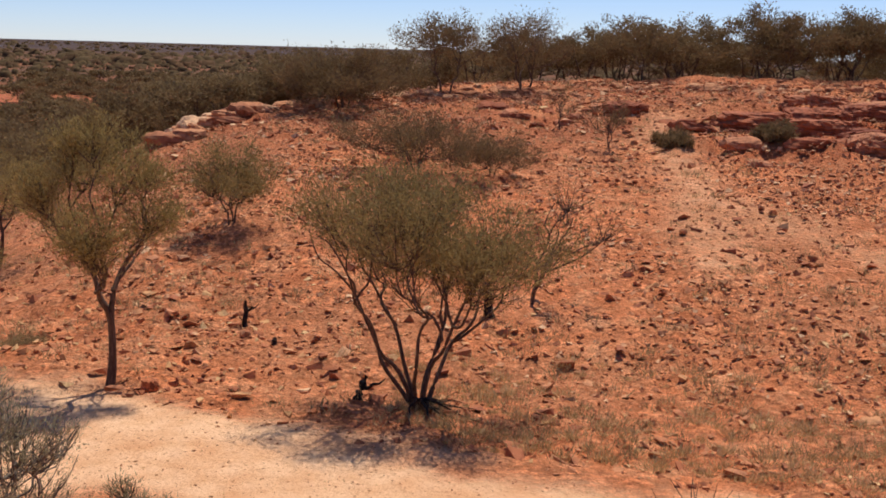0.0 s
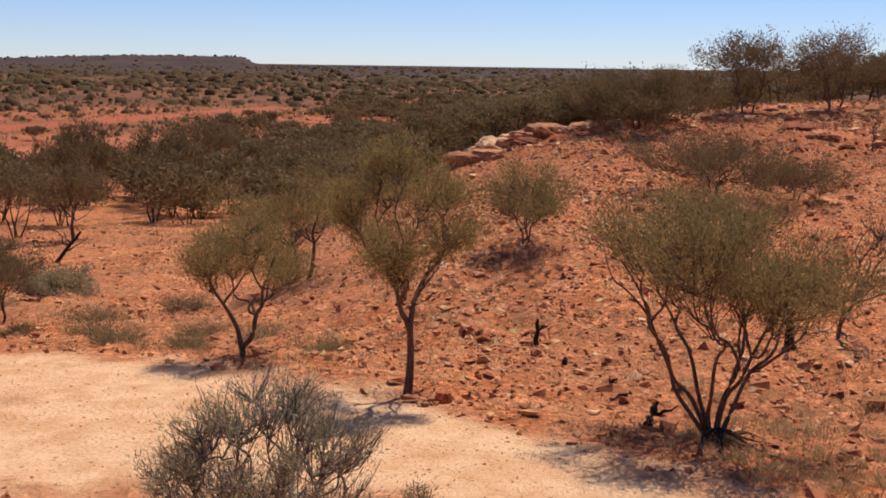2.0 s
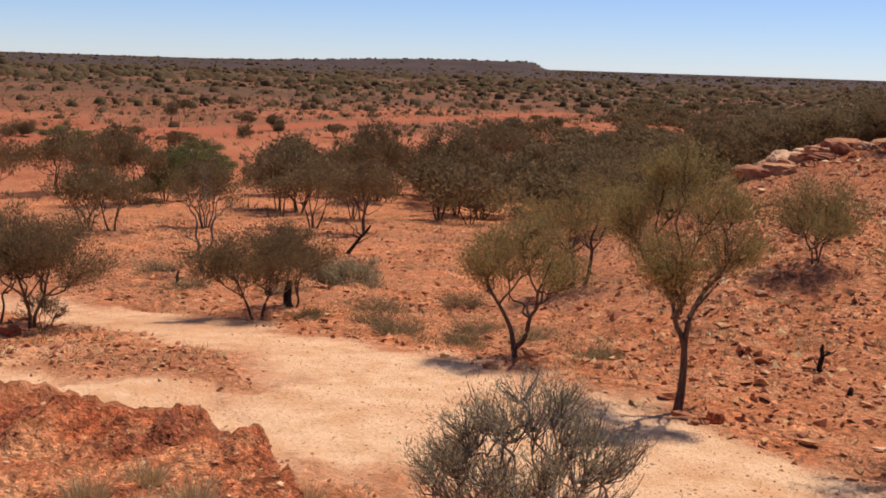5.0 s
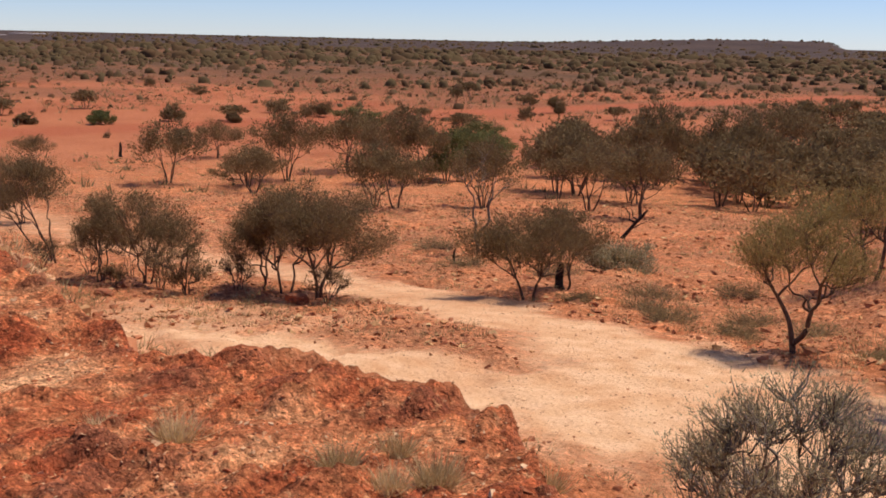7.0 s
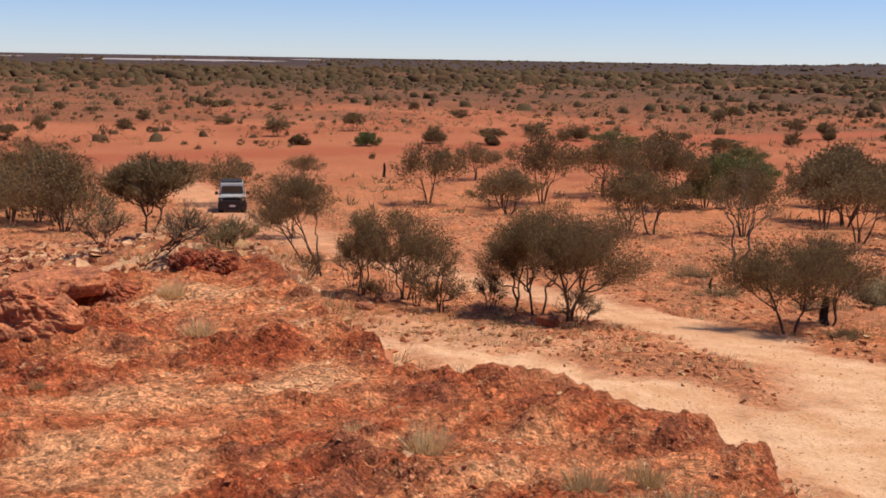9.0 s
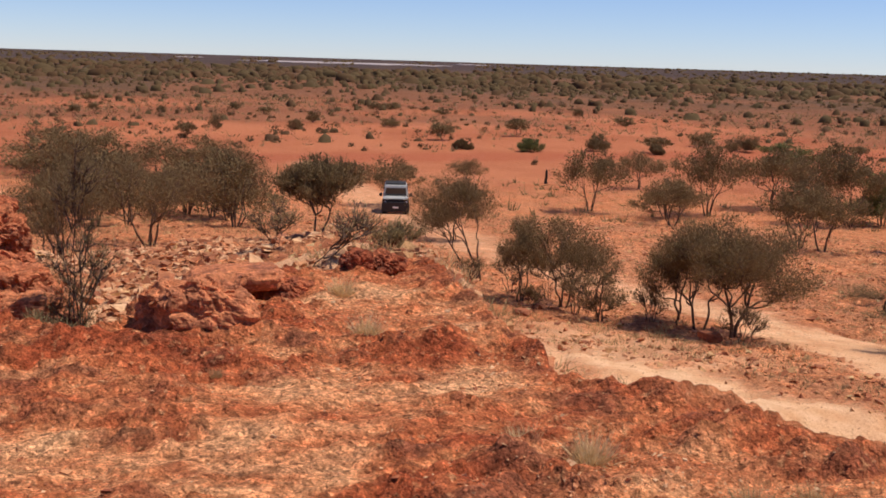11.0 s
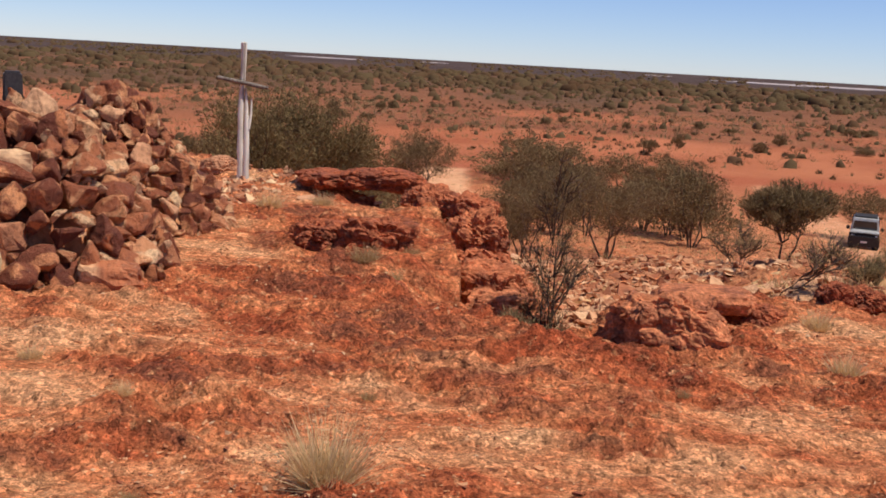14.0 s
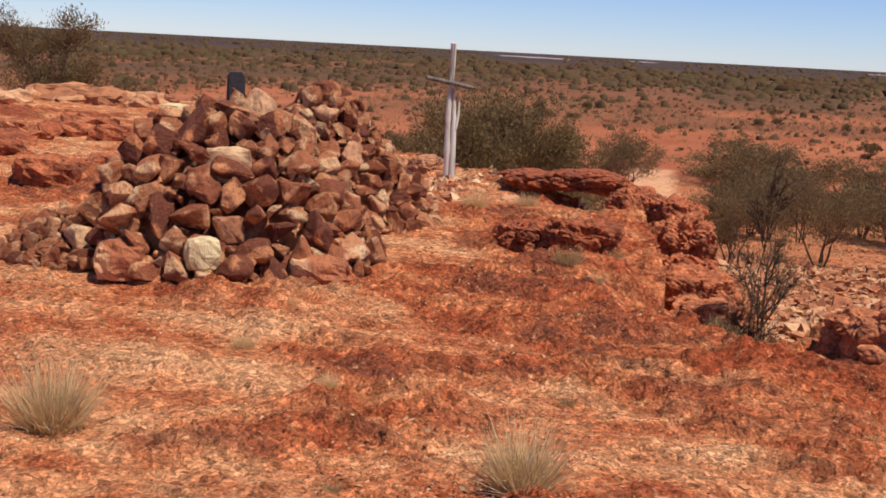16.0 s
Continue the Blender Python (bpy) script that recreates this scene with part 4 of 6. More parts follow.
def dome(sides, rings):
    """Corners and triangles of a half ball, one across and one high."""
    v, f = [(0.0, 0.0, 1.0)], []
    for i in range(1, rings + 1):
        e = math.pi / 2 * (1 - i / rings)
        for j in range(sides):
            a = 2 * math.pi * (j + 0.5 * (i % 2)) / sides
            v.append((0.5 * math.cos(a) * math.cos(e), 0.5 * math.sin(a) * math.cos(e), math.sin(e)))
    f += [(0, 1 + j, 1 + (j + 1) % sides) for j in range(sides)]
    for i in range(rings - 1):
        p, q = 1 + i * sides, 1 + (i + 1) * sides
        for j in range(sides):
            k = (j + 1) % sides
            f += [(p + j, q + j, q + k), (p + j, q + k, p + k)]
    return np.array(v), np.array(f)


def far_scrub():
    """Low bushes out on the plain, thicker with distance: a lumpy heart in a loose coat of leaves."""
    rng = np.random.RandomState(77)
    vs, fs, at = [], [], 0
    for count, near, out, sides, rings, leaves, size in ((2600, 118, 310, 6, 2, 64, 0.29), (6200, 240, 560, 5, 2, 10, 0.42), (9000, 400, 1000, 5, 2, 1, 0.6), (11500, 800, 3000, 5, 2, 0, 1.0)):
        r = np.sqrt(rng.uniform(near ** 2, out ** 2, count))
        a = np.radians(rng.uniform(-26, 136, count))
        x, y = -r * np.sin(a), r * np.cos(a)
        keep = (fbm(x * 0.012, y * 0.012, 3, 90.0) + rng.uniform(-0.2, 0.2, count) > np.interp(r, [125, 180, 230, 340], [0.44, 0.38, 0.32, 0.27])) & (near_line(x, y, ROAD) > 3)
        keep &= ~((r > 900) & np.isin(np.round(np.degrees(a) * 0.5), np.round(np.array([73.0, 75.0, 77.0, 79.0, 81.0, 71.0, 85.0, 102.0, 103.5, 97.0]) * 0.5)))
        x, y, r = x[keep], y[keep], r[keep]
        z = relief(x, y)
        h = (0.35 + 2.1 * rng.uniform(0, 1, len(x)) ** 2.6) * (1 + 0.5 * (r > 500))
        w = h * rng.uniform(1.2, 2.3, len(x)) * np.interp(r, [300, 600], [1.0, 1.6])
        v, f = dome(sides, rings)
        p = v[None] * (1 + rng.normal(0, 0.24, (len(x), len(v), 1))) * np.stack([w, w, h], 1)[:, None] * (0.42 if leaves > 40 else 0.80 if leaves > 5 else 0.95)
        p += np.stack([x, y, z - 0.05], 1)[:, None]
        vs.append(p.reshape(-1, 3))
        fs.append((f[None] + (np.arange(len(x)) * len(v))[:, None, None]).reshape(-1, 3) + at)
        at += len(x) * len(v)
        if leaves:
            k = np.repeat(np.arange(len(x)), leaves)
            d = rng.normal(size=(len(k), 3))
            d /= np.linalg.norm(d, axis=1)[:, None]
            d[:, 2] = np.abs(d[:, 2])
            c = d * rng.uniform(0.7, 0.95, (len(k), 1)) * np.stack([w[k] / 2, w[k] / 2, h[k]], 1) * 0.9 + np.stack([x[k], y[k], z[k]], 1)
            v, f = needles(c, d * 0.6 + rng.normal(0, 0.4, d.shape) + [0, 0, 0.3], size, size * 0.36, rng)
            vs.append(v)
            fs.append(f + at)
            at += len(v)
    return tagged(link_mesh("desert_scrub", np.concatenate(vs), np.concatenate(fs), SCRUB, smooth=True), "dark and olive scrub dotted over the red plain", "scrub", kind="stuff")


SCRUB = leaf_material("scrub_leaf", (0.138, 0.068, 0.036), (0.126, 0.078, 0.039), (0.142, 0.100, 0.047))
far_scrub()


def plain_grass():
    """Low dry growth between the bushes of the plain."""
    rng = np.random.RandomState(78)
    n, blades = 9000, 9
    r = np.sqrt(rng.uniform(62 ** 2, 300 ** 2, n))
    a = np.radians(rng.uniform(14, 124, n))
    x, y = -r * np.sin(a), r * np.cos(a)
    lanes = np.minimum(np.minimum(near_line(x, y, ROAD), near_line(x, y, TRACK)), near_line(x, y, SIDE_TRACK))
    keep = (lanes > 1.0) & (fbm(x * 0.03, y * 0.03, 3, 95.0) > rng.uniform(0.25, 0.65, n))
    x, y, r = x[keep], y[keep], r[keep]
    z = rough(x, y)
    k = np.repeat(np.arange(len(x)), blades)
    h = (rng.uniform(0.18, 0.55, len(x)) * np.interp(r, [60, 250], [0.9, 1.5]))[k]
    b = rng.normal(0, 0.5, (len(k), 2)) * h[:, None]
    c = np.stack([x[k] + b[:, 0], y[k] + b[:, 1], z[k] - 0.02], 1)
    d = np.stack([b[:, 0] / h * 0.7, b[:, 1] / h * 0.7, np.ones(len(k))], 1) + rng.normal(0, 0.4, (len(k), 3))
    v, f = needles(c, d * h[:, None], 1.0, 0.13, rng)
    tagged(link_mesh("plain_grass", v, f, DRY_OLIVE), "dry brown-grey low growth over the red plain", "grass", kind="stuff")


plain_grass()


# low bushes beside the road that stand apart
def bush(name, x, y, h, w, label, seed, foliage, boughs=26, leaves=40, leaf=(0.10, 0.02), **more):
    return tree(name, x, y, h, w, label, seed, stems=6, bare=0.05, boughs=boughs, twigs=5, leaves=leaves, leaf=leaf, foliage=foliage, girth=0.03, flat=0.55,
                category="bush", group="bushes", spread=0.6, **more)


near_bush = tree("broom_bush", -3.52, 5.95, 1.95, 2.0, "grey-green broom-like bush with fine forking twigs on the slope", 81, stems=13, bare=0.0, boughs=80, twigs=9, leaves=30, clumps=64, sprays=20, fork=0.05,
                 leaf=(0.045, 0.007), foliage=GREY_LEAF, bark=GREY_BARK, girth=0.022, flat=0.45, spread=0.75, puff=1.5, thin=0.9, category="bush", group="bushes")
tree("broom_bush", -2.75, 6.9, 1.22, 0.62, "small grey-green twiggy bush on the slope", 82, stems=5, bare=0.1, boughs=26, twigs=7, leaves=24, clumps=12, sprays=18, leaf=(0.05, 0.008),
     foliage=GREY_LEAF, girth=0.03, category="bush", group="bushes")
tree("dead_bush", 1.35, 6.8, 0.70, 2.0, "dead leafless bush of thin brown twigs", 83, stems=8, bare=0.1, boughs=22, twigs=6, leaves=0, spread=0.8, girth=0.02, flat=0.5,
     category="bush", group="dead bushes")
tree("dead_bush", 2.75, 6.6, 0.95, 1.4, "dead leafless bush of thin brown twigs", 84, stems=7, bare=0.1, boughs=22, twigs=6, leaves=0, spread=0.8, girth=0.02, flat=0.5,
     category="bush", group="dead bushes")
tree("thin_tree", -7.85, -0.1, 2.25, 0.55, "thin dark half-bare sapling growing from the rock notch", 85, stems=4, sway=0.3, thin=0.6, bare=0.04, boughs=46, twigs=6, leaves=20, clumps=42, sprays=10, puff=5.0, leaf=(0.04, 0.006), foliage=DARK_LEAF,
     bark=BARK, spread=0.12, flat=0.85, girth=0.014, z=-0.95, category="tree", group="trees")
bush("saltbush", -7.2, -0.35, 0.32, 0.75, "low grey-green saltbush at the sapling's foot", 86, DRY_OLIVE, leaves=95, leaf=(0.05, 0.009), z=-0.38)
bush("saltbush", -7.25, 0.35, 0.28, 0.5, "low olive bush in the rock notch", 87, DRY_OLIVE, leaves=70, leaf=(0.05, 0.009), z=-0.38)
bush("saltbush", 3.7, 32.9, 0.75, 1.35, "dark grey saltbush on the stony hill", 88, DARK_LEAF, leaf=(0.12, 0.03))
bush("saltbush", 6.5, 32.5, 0.8, 1.2, "dark grey saltbush on the stony hill", 89, DARK_LEAF, leaf=(0.12, 0.03))
bush("saltbush", -20.8, 24.2, 1.1, 2.1, "grey-brown bush beside the fallen limb", 90, GREY_LEAF, leaf=(0.12, 0.03))
for k, (x, y, h, w) in enumerate(((-15.5, 19.2, 0.45, 1.7), (-14.2, 18.2, 0.35, 1.4), (-16.9, 20.7, 0.55, 1.8), (-13.1, 19.6, 0.40, 1.5), (-12.3, 17.9, 0.30, 1.2), (-20.9, 21.6, 0.45, 1.6), (-23.4, 20.4, 0.40, 1.5),
                                  (-17.3, 18.9, 0.30, 1.1), (-11.2, 19.0, 0.35, 1.4), (-27.2, 22.3, 0.50, 1.7), (-8.6, 16.9, 0.25, 1.0), (-15.9, 23.2, 0.45, 1.6))):
    bush("low_brush", x, y, h, w, "low grey-brown dry brush on the stony gully floor", 160 + k, DRY_OLIVE, boughs=22, leaves=24, leaf=(0.06, 0.012))
bush("saltbush", -128.0, 52.0, 2.0, 3.4, "round green bush beside the red road", 91, GREEN_LEAF, leaf=(0.22, 0.09))
bush("saltbush", -129.0, 62.0, 2.6, 3.2, "round brown bush beside the red road", 92, DARK_LEAF, leaf=(0.22, 0.09))
bush("saltbush", -131.0, 44.0, 1.5, 2.2, "small brown bush beside the red road", 93, DARK_LEAF, leaf=(0.22, 0.09))
bush("saltbush", -124.0, 68.0, 1.4, 2.0, "small brown bush beside the red road", 94, DARK_LEAF, leaf=(0.22, 0.09))
bush("saltbush", -129.0, 84.0, 2.8, 4.6, "wide dark bush beside the red road", 95, DARK_LEAF, leaf=(0.22, 0.09))
bush("saltbush", -122.0, 124.0, 2.8, 3.0, "round dark bush on the red plain", 96, DARK_LEAF, leaf=(0.22, 0.09))


# ---- loose stones ----
def slope_stones():
    rng = np.random.RandomState(5)
    n = 112000
    r = 7 + 62 * rng.uniform(0, 1, n) ** 0.95
    a = np.radians(rng.uniform(-25, 100, n))
    x, y = -r * np.sin(a), r * np.cos(a)
    yaw = np.degrees(a)
    lane = np.minimum(near_line(x, y, TRACK), near_line(x, y, FOOTPATH))
    patch = fbm(x * 0.35, y * 0.35, 3, 61.0)
    keep = (r > rim(yaw) + 0.5) & (lane > rng.uniform(-0.2, 1.0, n)) & (rng.uniform(0, 1, n) < np.clip((patch - 0.30) * 3.2, 0.30, 1))
    x, y = x[keep], y[keep]
    size = np.clip(np.exp(rng.normal(-2.35, 0.55, len(x))), 0.035, 0.42)
    seen = size > np.hypot(x, y) * 0.0018
    x, y, size = x[seen], y[seen], size[seen]
    return scatter("loose_stones", x, y, size, SLOPE_STONE, "rust red and ochre stones strewn over the slopes", "stones", 6)


def hill_stones():
    """Stones that lie thick on the hill's flank, thickest under its crest."""
    rng = np.random.RandomState(15)
    n = 46000
    r = 15 + 31 * rng.uniform(0, 1, n) ** 0.62
    a = np.radians(rng.uniform(-25, 23, n))
    x, y = -r * np.sin(a), r * np.cos(a)
    trail = np.minimum(near_line(x, y, HILL_PATH), near_line(x, y, HILL_FORK))
    keep = (near_line(x, y, TRACK) > 0.8) & (trail > rng.uniform(-0.3, 1.4, n)) & (fbm(x * 0.3, y * 0.45, 3, 63.0) + 0.12 * step01(30, 40, r) > rng.uniform(0.28, 0.60, n))
    x, y = x[keep], y[keep]
    size = np.clip(np.exp(rng.normal(-2.2, 0.46, len(x))), 0.06, 0.42)
    return scatter("hill_stones", x, y, size, HILL_STONE, "orange, ochre and rust red stones thick on the hillside", "stones", 16)


def lane_gravel():
    rng = np.random.RandomState(8)
    n = 26000
    r, a = rng.uniform(7, 30, n), np.radians(rng.uniform(-22, 72, n))
    x, y = -r * np.sin(a), r * np.cos(a)
    keep = np.minimum(near_line(x, y, TRACK), near_line(x, y, FOOTPATH)) < 0.8
    x, y = x[keep], y[keep]
    return scatter("track_gravel", x, y, np.clip(np.exp(rng.normal(-3.7, 0.45, len(x))), 0.010, 0.09), SLOPE_STONE, "small pale and rusty gravel on the sandy track", "gravel", 9)


def rubble_slope():
    rng = np.random.RandomState(12)
    n = 15000
    r, a = 8 + 26 * rng.uniform(0, 1, n) ** 1.2, np.radians(rng.uniform(70, 98, n))
    x, y = -r * np.sin(a), r * np.cos(a)
    keep = (r > rim(np.degrees(a)) + 0.6) & (near_line(x, y, TRACK) > 0.8) & (fbm(x * 0.3, y * 0.3, 3, 66.0) > rng.uniform(0.25, 0.55, n))
    x, y = x[keep], y[keep]
    return scatter("pale_rubble", x, y, np.clip(np.exp(rng.normal(-2.2, 0.5, len(x))), 0.05, 0.42), RUBBLE_STONE, "pale ochre rubble below the rock rim", "stones", 13)


def cap_gravel():
    rng = np.random.RandomState(10)
    n = 112000
    r, a = 2.2 + 12.5 * rng.uniform(0, 1, n) ** 1.1, np.radians(rng.uniform(38, 131, n))
    x, y = -r * np.sin(a), r * np.cos(a)
    patch = fbm(x * 0.9, y * 1.4, 3, 71.0)
    keep = (r < rim(np.degrees(a)) + 0.6) & (rng.uniform(0, 1, n) < np.clip((patch - 0.34) * 3.5, 0.06, 1) * (1.0 - 0.6 * crust_of(x, y)))
    x, y = x[keep], y[keep]
    return scatter("laterite_gravel", x, y, np.clip(np.exp(rng.normal(-4.05, 0.50, len(x))), 0.009, 0.10), CAP_STONE, "rusty and ochre gravel lying on the laterite cap", "gravel", 11, sink=0.34)


RUBBLE_STONE = stone_material("rubble_stone", [(0.0, (0.34, 0.115, 0.052)), (0.5, (0.55, 0.245, 0.115)), (1.0, (0.72, 0.42, 0.22))], (0.22, 0.085, 0.048))
HILL_STONE = stone_material("hill_stone", [(0.0, (0.30, 0.095, 0.045)), (0.3, (0.46, 0.165, 0.072)), (0.65, (0.58, 0.265, 0.125)), (1.0, (0.74, 0.46, 0.25))], (0.20, 0.075, 0.042))
SLOPE_STONE = stone_material("slope_stone", [(0.0, (0.300, 0.092, 0.042)), (0.35, (0.450, 0.155, 0.068)), (0.7, (0.560, 0.235, 0.108)), (0.9, (0.630, 0.345, 0.145)), (1.0, (0.700, 0.455, 0.215))])
CAP_STONE = stone_material("cap_stone", [(0.0, (0.250, 0.070, 0.034)), (0.3, (0.430, 0.130, 0.052)), (0.6, (0.610, 0.270, 0.120)), (1.0, (0.760, 0.470, 0.260))])
def rim_rubble():
    """Stones strewn along the rim between the cairns, the cross and the ledge."""
    rng = np.random.RandomState(31)
    n = 420
    t = rng.uniform(0, 1, n)
    x, y = np.interp(t, [0, 0.4, 0.7, 1], [-10.2, -12.3, -13.2, -12.0]) + rng.normal(0, 0.28, n), np.interp(t, [0, 0.4, 0.7, 1], [-3.7, -3.9, -3.4, -1.6]) + rng.normal(0, 0.30, n)
    return scatter("rim_rubble", x, y, np.clip(np.exp(rng.normal(-2.25, 0.5, n)), 0.04, 0.30), PALE_STONE, "ochre and pink rubble along the rim near the cross", "stones", 32)


slope_stones()
rim_rubble()
hill_stones()
lane_gravel()
rubble_slope()
cap_gravel()


# ---- outcrops ----
def boulder(name, x, y, size, label, seed, mat, turn=0.0, z=None, sink=0.3, tilt=0.0, edge=0.42, knobs=0.16, fine=20, group="outcrops", layer=0.0):
    """A weathered block: a rounded box pushed in and out by noise; layer draws out its beds."""
    bm = bmesh.new()
    bmesh.ops.create_cube(bm, size=2.0)
    bmesh.ops.subdivide_edges(bm, edges=bm.edges, cuts=fine, use_grid_fill=True)
    off = Vector((seed * 7.3, seed * 3.1, seed * 1.7))
    big = max(size)
    for v in bm.verts:
        p = v.co
        s = p.normalized()
        q = s.lerp(p, edge * (0.6 + 0.8 * abs(noise.noise(s * 1.7 + off))))
        q = Vector((q.x * size[0] / 2, q.y * size[1] / 2, q.z * size[2] / 2))
        u = q / big * 2.6 + off
        wave = Vector((noise.noise(u * 1.9), noise.noise(u * 1.9 + off), noise.noise(u * 1.9 - off))) * 0.22
        near, second = noise.voronoi(u * 1.25)[0][:2]
        f = noise.noise(u) * 0.7 + noise.noise(u * 2.3) * 0.35 + (0.45 - near) * 0.25 - max(0.0, 0.14 - (second - near)) * 2.0
        f += noise.cell((u + wave) * 1.7) * 0.26 + noise.cell((u + wave) * 3.9) * 0.17 + (0.4 - noise.voronoi(u * 4.4)[0][0]) * 0.30 + noise.noise(u * 11.0) * 0.16
        bed = layer * math.sin(q.z * 42 + noise.noise(u) * 4)
        n = Vector((s.x, s.y, s.z * size[2] / big))
        v.co = q + n * (f * knobs * big * 0.62 + bed)
    me = bpy.data.meshes.new(name)
    bm.to_mesh(me)
    bm.free()
    me.polygons.foreach_set("use_smooth", np.zeros(len(me.polygons), dtype=bool))
    me.materials.append(mat)
    ob = new(name, me)
    base = floor_z(x, y) if z is None else z
    ob.matrix_basis = pose(x, y, base + size[2] * (0.5 - sink), tilt, 0, turn)
    return tagged(ob, label, "rock", group)


boulder("rock_outcrop", -6.34, 0.62, (0.54, 0.56, 0.34), "knobbly rust red laterite block with an undercut foot", 1, CRUST, 5, sink=0.26, knobs=0.20, edge=0.36, fine=30, layer=0.012)
boulder("rock_outcrop", -6.42, 0.42, (0.40, 0.28, 0.30), "knobbly rust red laterite block", 2, CRUST, 30, sink=0.3, knobs=0.24)
boulder("rock_slab", -7.50, 0.94, (0.55, 0.72, 0.17), "thin red laterite slab over a dark hollow", 3, CRUST, -4, z=0.0, sink=0.1, knobs=0.10, tilt=3)
boulder("rock_outcrop", -7.72, 0.85, (0.35, 0.6, 0.4), "rust red laterite block under the slab", 4, CRUST, 8, z=-0.28, sink=0.3, knobs=0.16)
boulder("rock_outcrop", -7.40, 1.33, (0.34, 0.30, 0.26), "rust red laterite block beside the slab", 44, CRUST, 8, z=-0.10, sink=0.3, knobs=0.2)
boulder("rock_outcrop", -7.72, 1.86, (0.24, 0.26, 0.22), "pitted dark red block with a pale top", 5, CRUST, 14, sink=0.30, knobs=0.30)
boulder("rock_outcrop", -7.86, 2.12, (0.26, 0.30, 0.22), "pitted dark red block with a pale top", 6, CRUST, 14, sink=0.30, knobs=0.30)
boulder("rock_outcrop", -8.50, -1.50, (0.42, 0.60, 0.40), "crumbling rust red laterite boulder", 7, CRUST, 10, sink=0.25, knobs=0.32, edge=0.28)
boulder("rock_outcrop", -8.75, -1.95, (0.6, 0.6, 0.32), "crumbling rust red laterite boulder", 8, CRUST, 40, sink=0.4, knobs=0.27, edge=0.28)
boulder("rock_slab", -12.5, -2.1, (0.70, 1.05, 0.26), "overhanging laterite ledge with a dark hollow below", 9, CRUST, 8, z=0.05, sink=0.1, knobs=0.23, edge=0.28, tilt=-2)
boulder("rock_slab", -12.6, -2.75, (0.8, 0.9, 0.22), "overhanging laterite ledge along the rim", 10, CRUST, 15, z=0.03, sink=0.1, knobs=0.24, edge=0.28)
boulder("rock_outcrop", -11.7, -1.50, (0.7, 0.55, 0.42), "rust red laterite block on the rim", 11, CRUST, 10, z=-0.12, sink=0.15, knobs=0.27, edge=0.28)
boulder("rock_outcrop", -10.9, -1.0, (0.75, 0.62, 0.55), "rust red laterite block at the rim's corner", 12, CRUST, 30, z=-0.18, sink=0.2, knobs=0.30, edge=0.28)
boulder("rock_outcrop", -10.4, -0.82, (0.6, 0.5, 0.6), "rust red laterite block hanging over the notch", 13, CRUST, 95, z=-0.3, sink=0.2, tilt=14, knobs=0.30, edge=0.28)
boulder("rock_outcrop", -9.7, -0.72, (0.75, 0.45, 0.62), "rust red block in the notch's wall", 14, CRUST, 48, z=-0.62, sink=0.15, tilt=-12, knobs=0.27, edge=0.28)
boulder("rock_outcrop", -8.75, -0.62, (0.75, 0.60, 0.55), "split red block fallen into the notch", 15, CRUST, 70, z=-0.50, sink=0.1, knobs=0.22, edge=0.28, layer=0.01)
boulder("rock_outcrop", -8.15, -0.42, (0.7, 0.62, 0.45), "split red block fallen into the notch", 16, CRUST, 60, z=-0.52, sink=0.1, knobs=0.19, edge=0.28, layer=0.01)
boulder("rock_outcrop", -13.6, -3.6, (0.6, 0.5, 0.26), "pale ochre slab near the cross", 17, PALE_STONE, 20, sink=0.3, knobs=0.22, edge=0.28)
boulder("rock_outcrop", -13.3, -4.35, (0.5, 0.45, 0.26), "ochre block near the cross", 18, PALE_STONE, 20, sink=0.3, knobs=0.22, edge=0.28)
boulder("rock_outcrop", -13.1, -3.1, (0.5, 0.45, 0.22), "pale ochre slab near the cross", 19, PALE_STONE, 50, sink=0.3, knobs=0.22, edge=0.28)
boulder("rock_outcrop", -3.9, 3.33, (0.34, 0.28, 0.16), "small dark red block on the cap's edge", 20, CRUST, 50, sink=0.3, knobs=0.2, fine=8)
boulder("rock_outcrop", -3.05, 3.22, (0.4, 0.35, 0.3), "rust red block on the cap's edge", 21, CRUST, 20, sink=0.5, knobs=0.2, fine=8)
boulder("rock_block", -20.0, 12.57, (0.55, 0.35, 0.28), "squared grey-brown stone under the trees", 22, SLOPE_STONE, 30, sink=0.2, fine=6)
boulder("rock_block", -24.2, 9.9, (0.5, 0.35, 0.22), "grey-brown stone on the slope", 23, SLOPE_STONE, 10, sink=0.2, fine=6)


LEDGE_STONE = stone_material("ledge_stone", [(0.0, (0.32, 0.110, 0.050)), (0.4, (0.49, 0.200, 0.088)), (0.8, (0.62, 0.310, 0.150)), (1.0, (0.72, 0.43, 0.235))], (0.16, 0.065, 0.040))


def ledge_line(seed, count, bearing, far, size, mat, label):
    rng = np.random.RandomState(seed)
    for k in range(count):
        t = (k + rng.uniform(-0.4, 0.4)) / max(count - 1, 1)
        a, r = radians(bearing[0] + (bearing[1] - bearing[0]) * t), far[0] + (far[1] - far[0]) * t + rng.normal(0, 0.7)
        s = rng.uniform(*size)
        boulder("rock_block", -r * math.sin(a), r * math.cos(a), (s * rng.uniform(0.9, 2.0), s, s * rng.uniform(0.35, 0.8)), label, seed + k, mat, math.degrees(a) + rng.normal(0, 35),
                sink=0.42, tilt=rng.normal(0, 14), fine=5, knobs=0.25, group="hill outcrops")


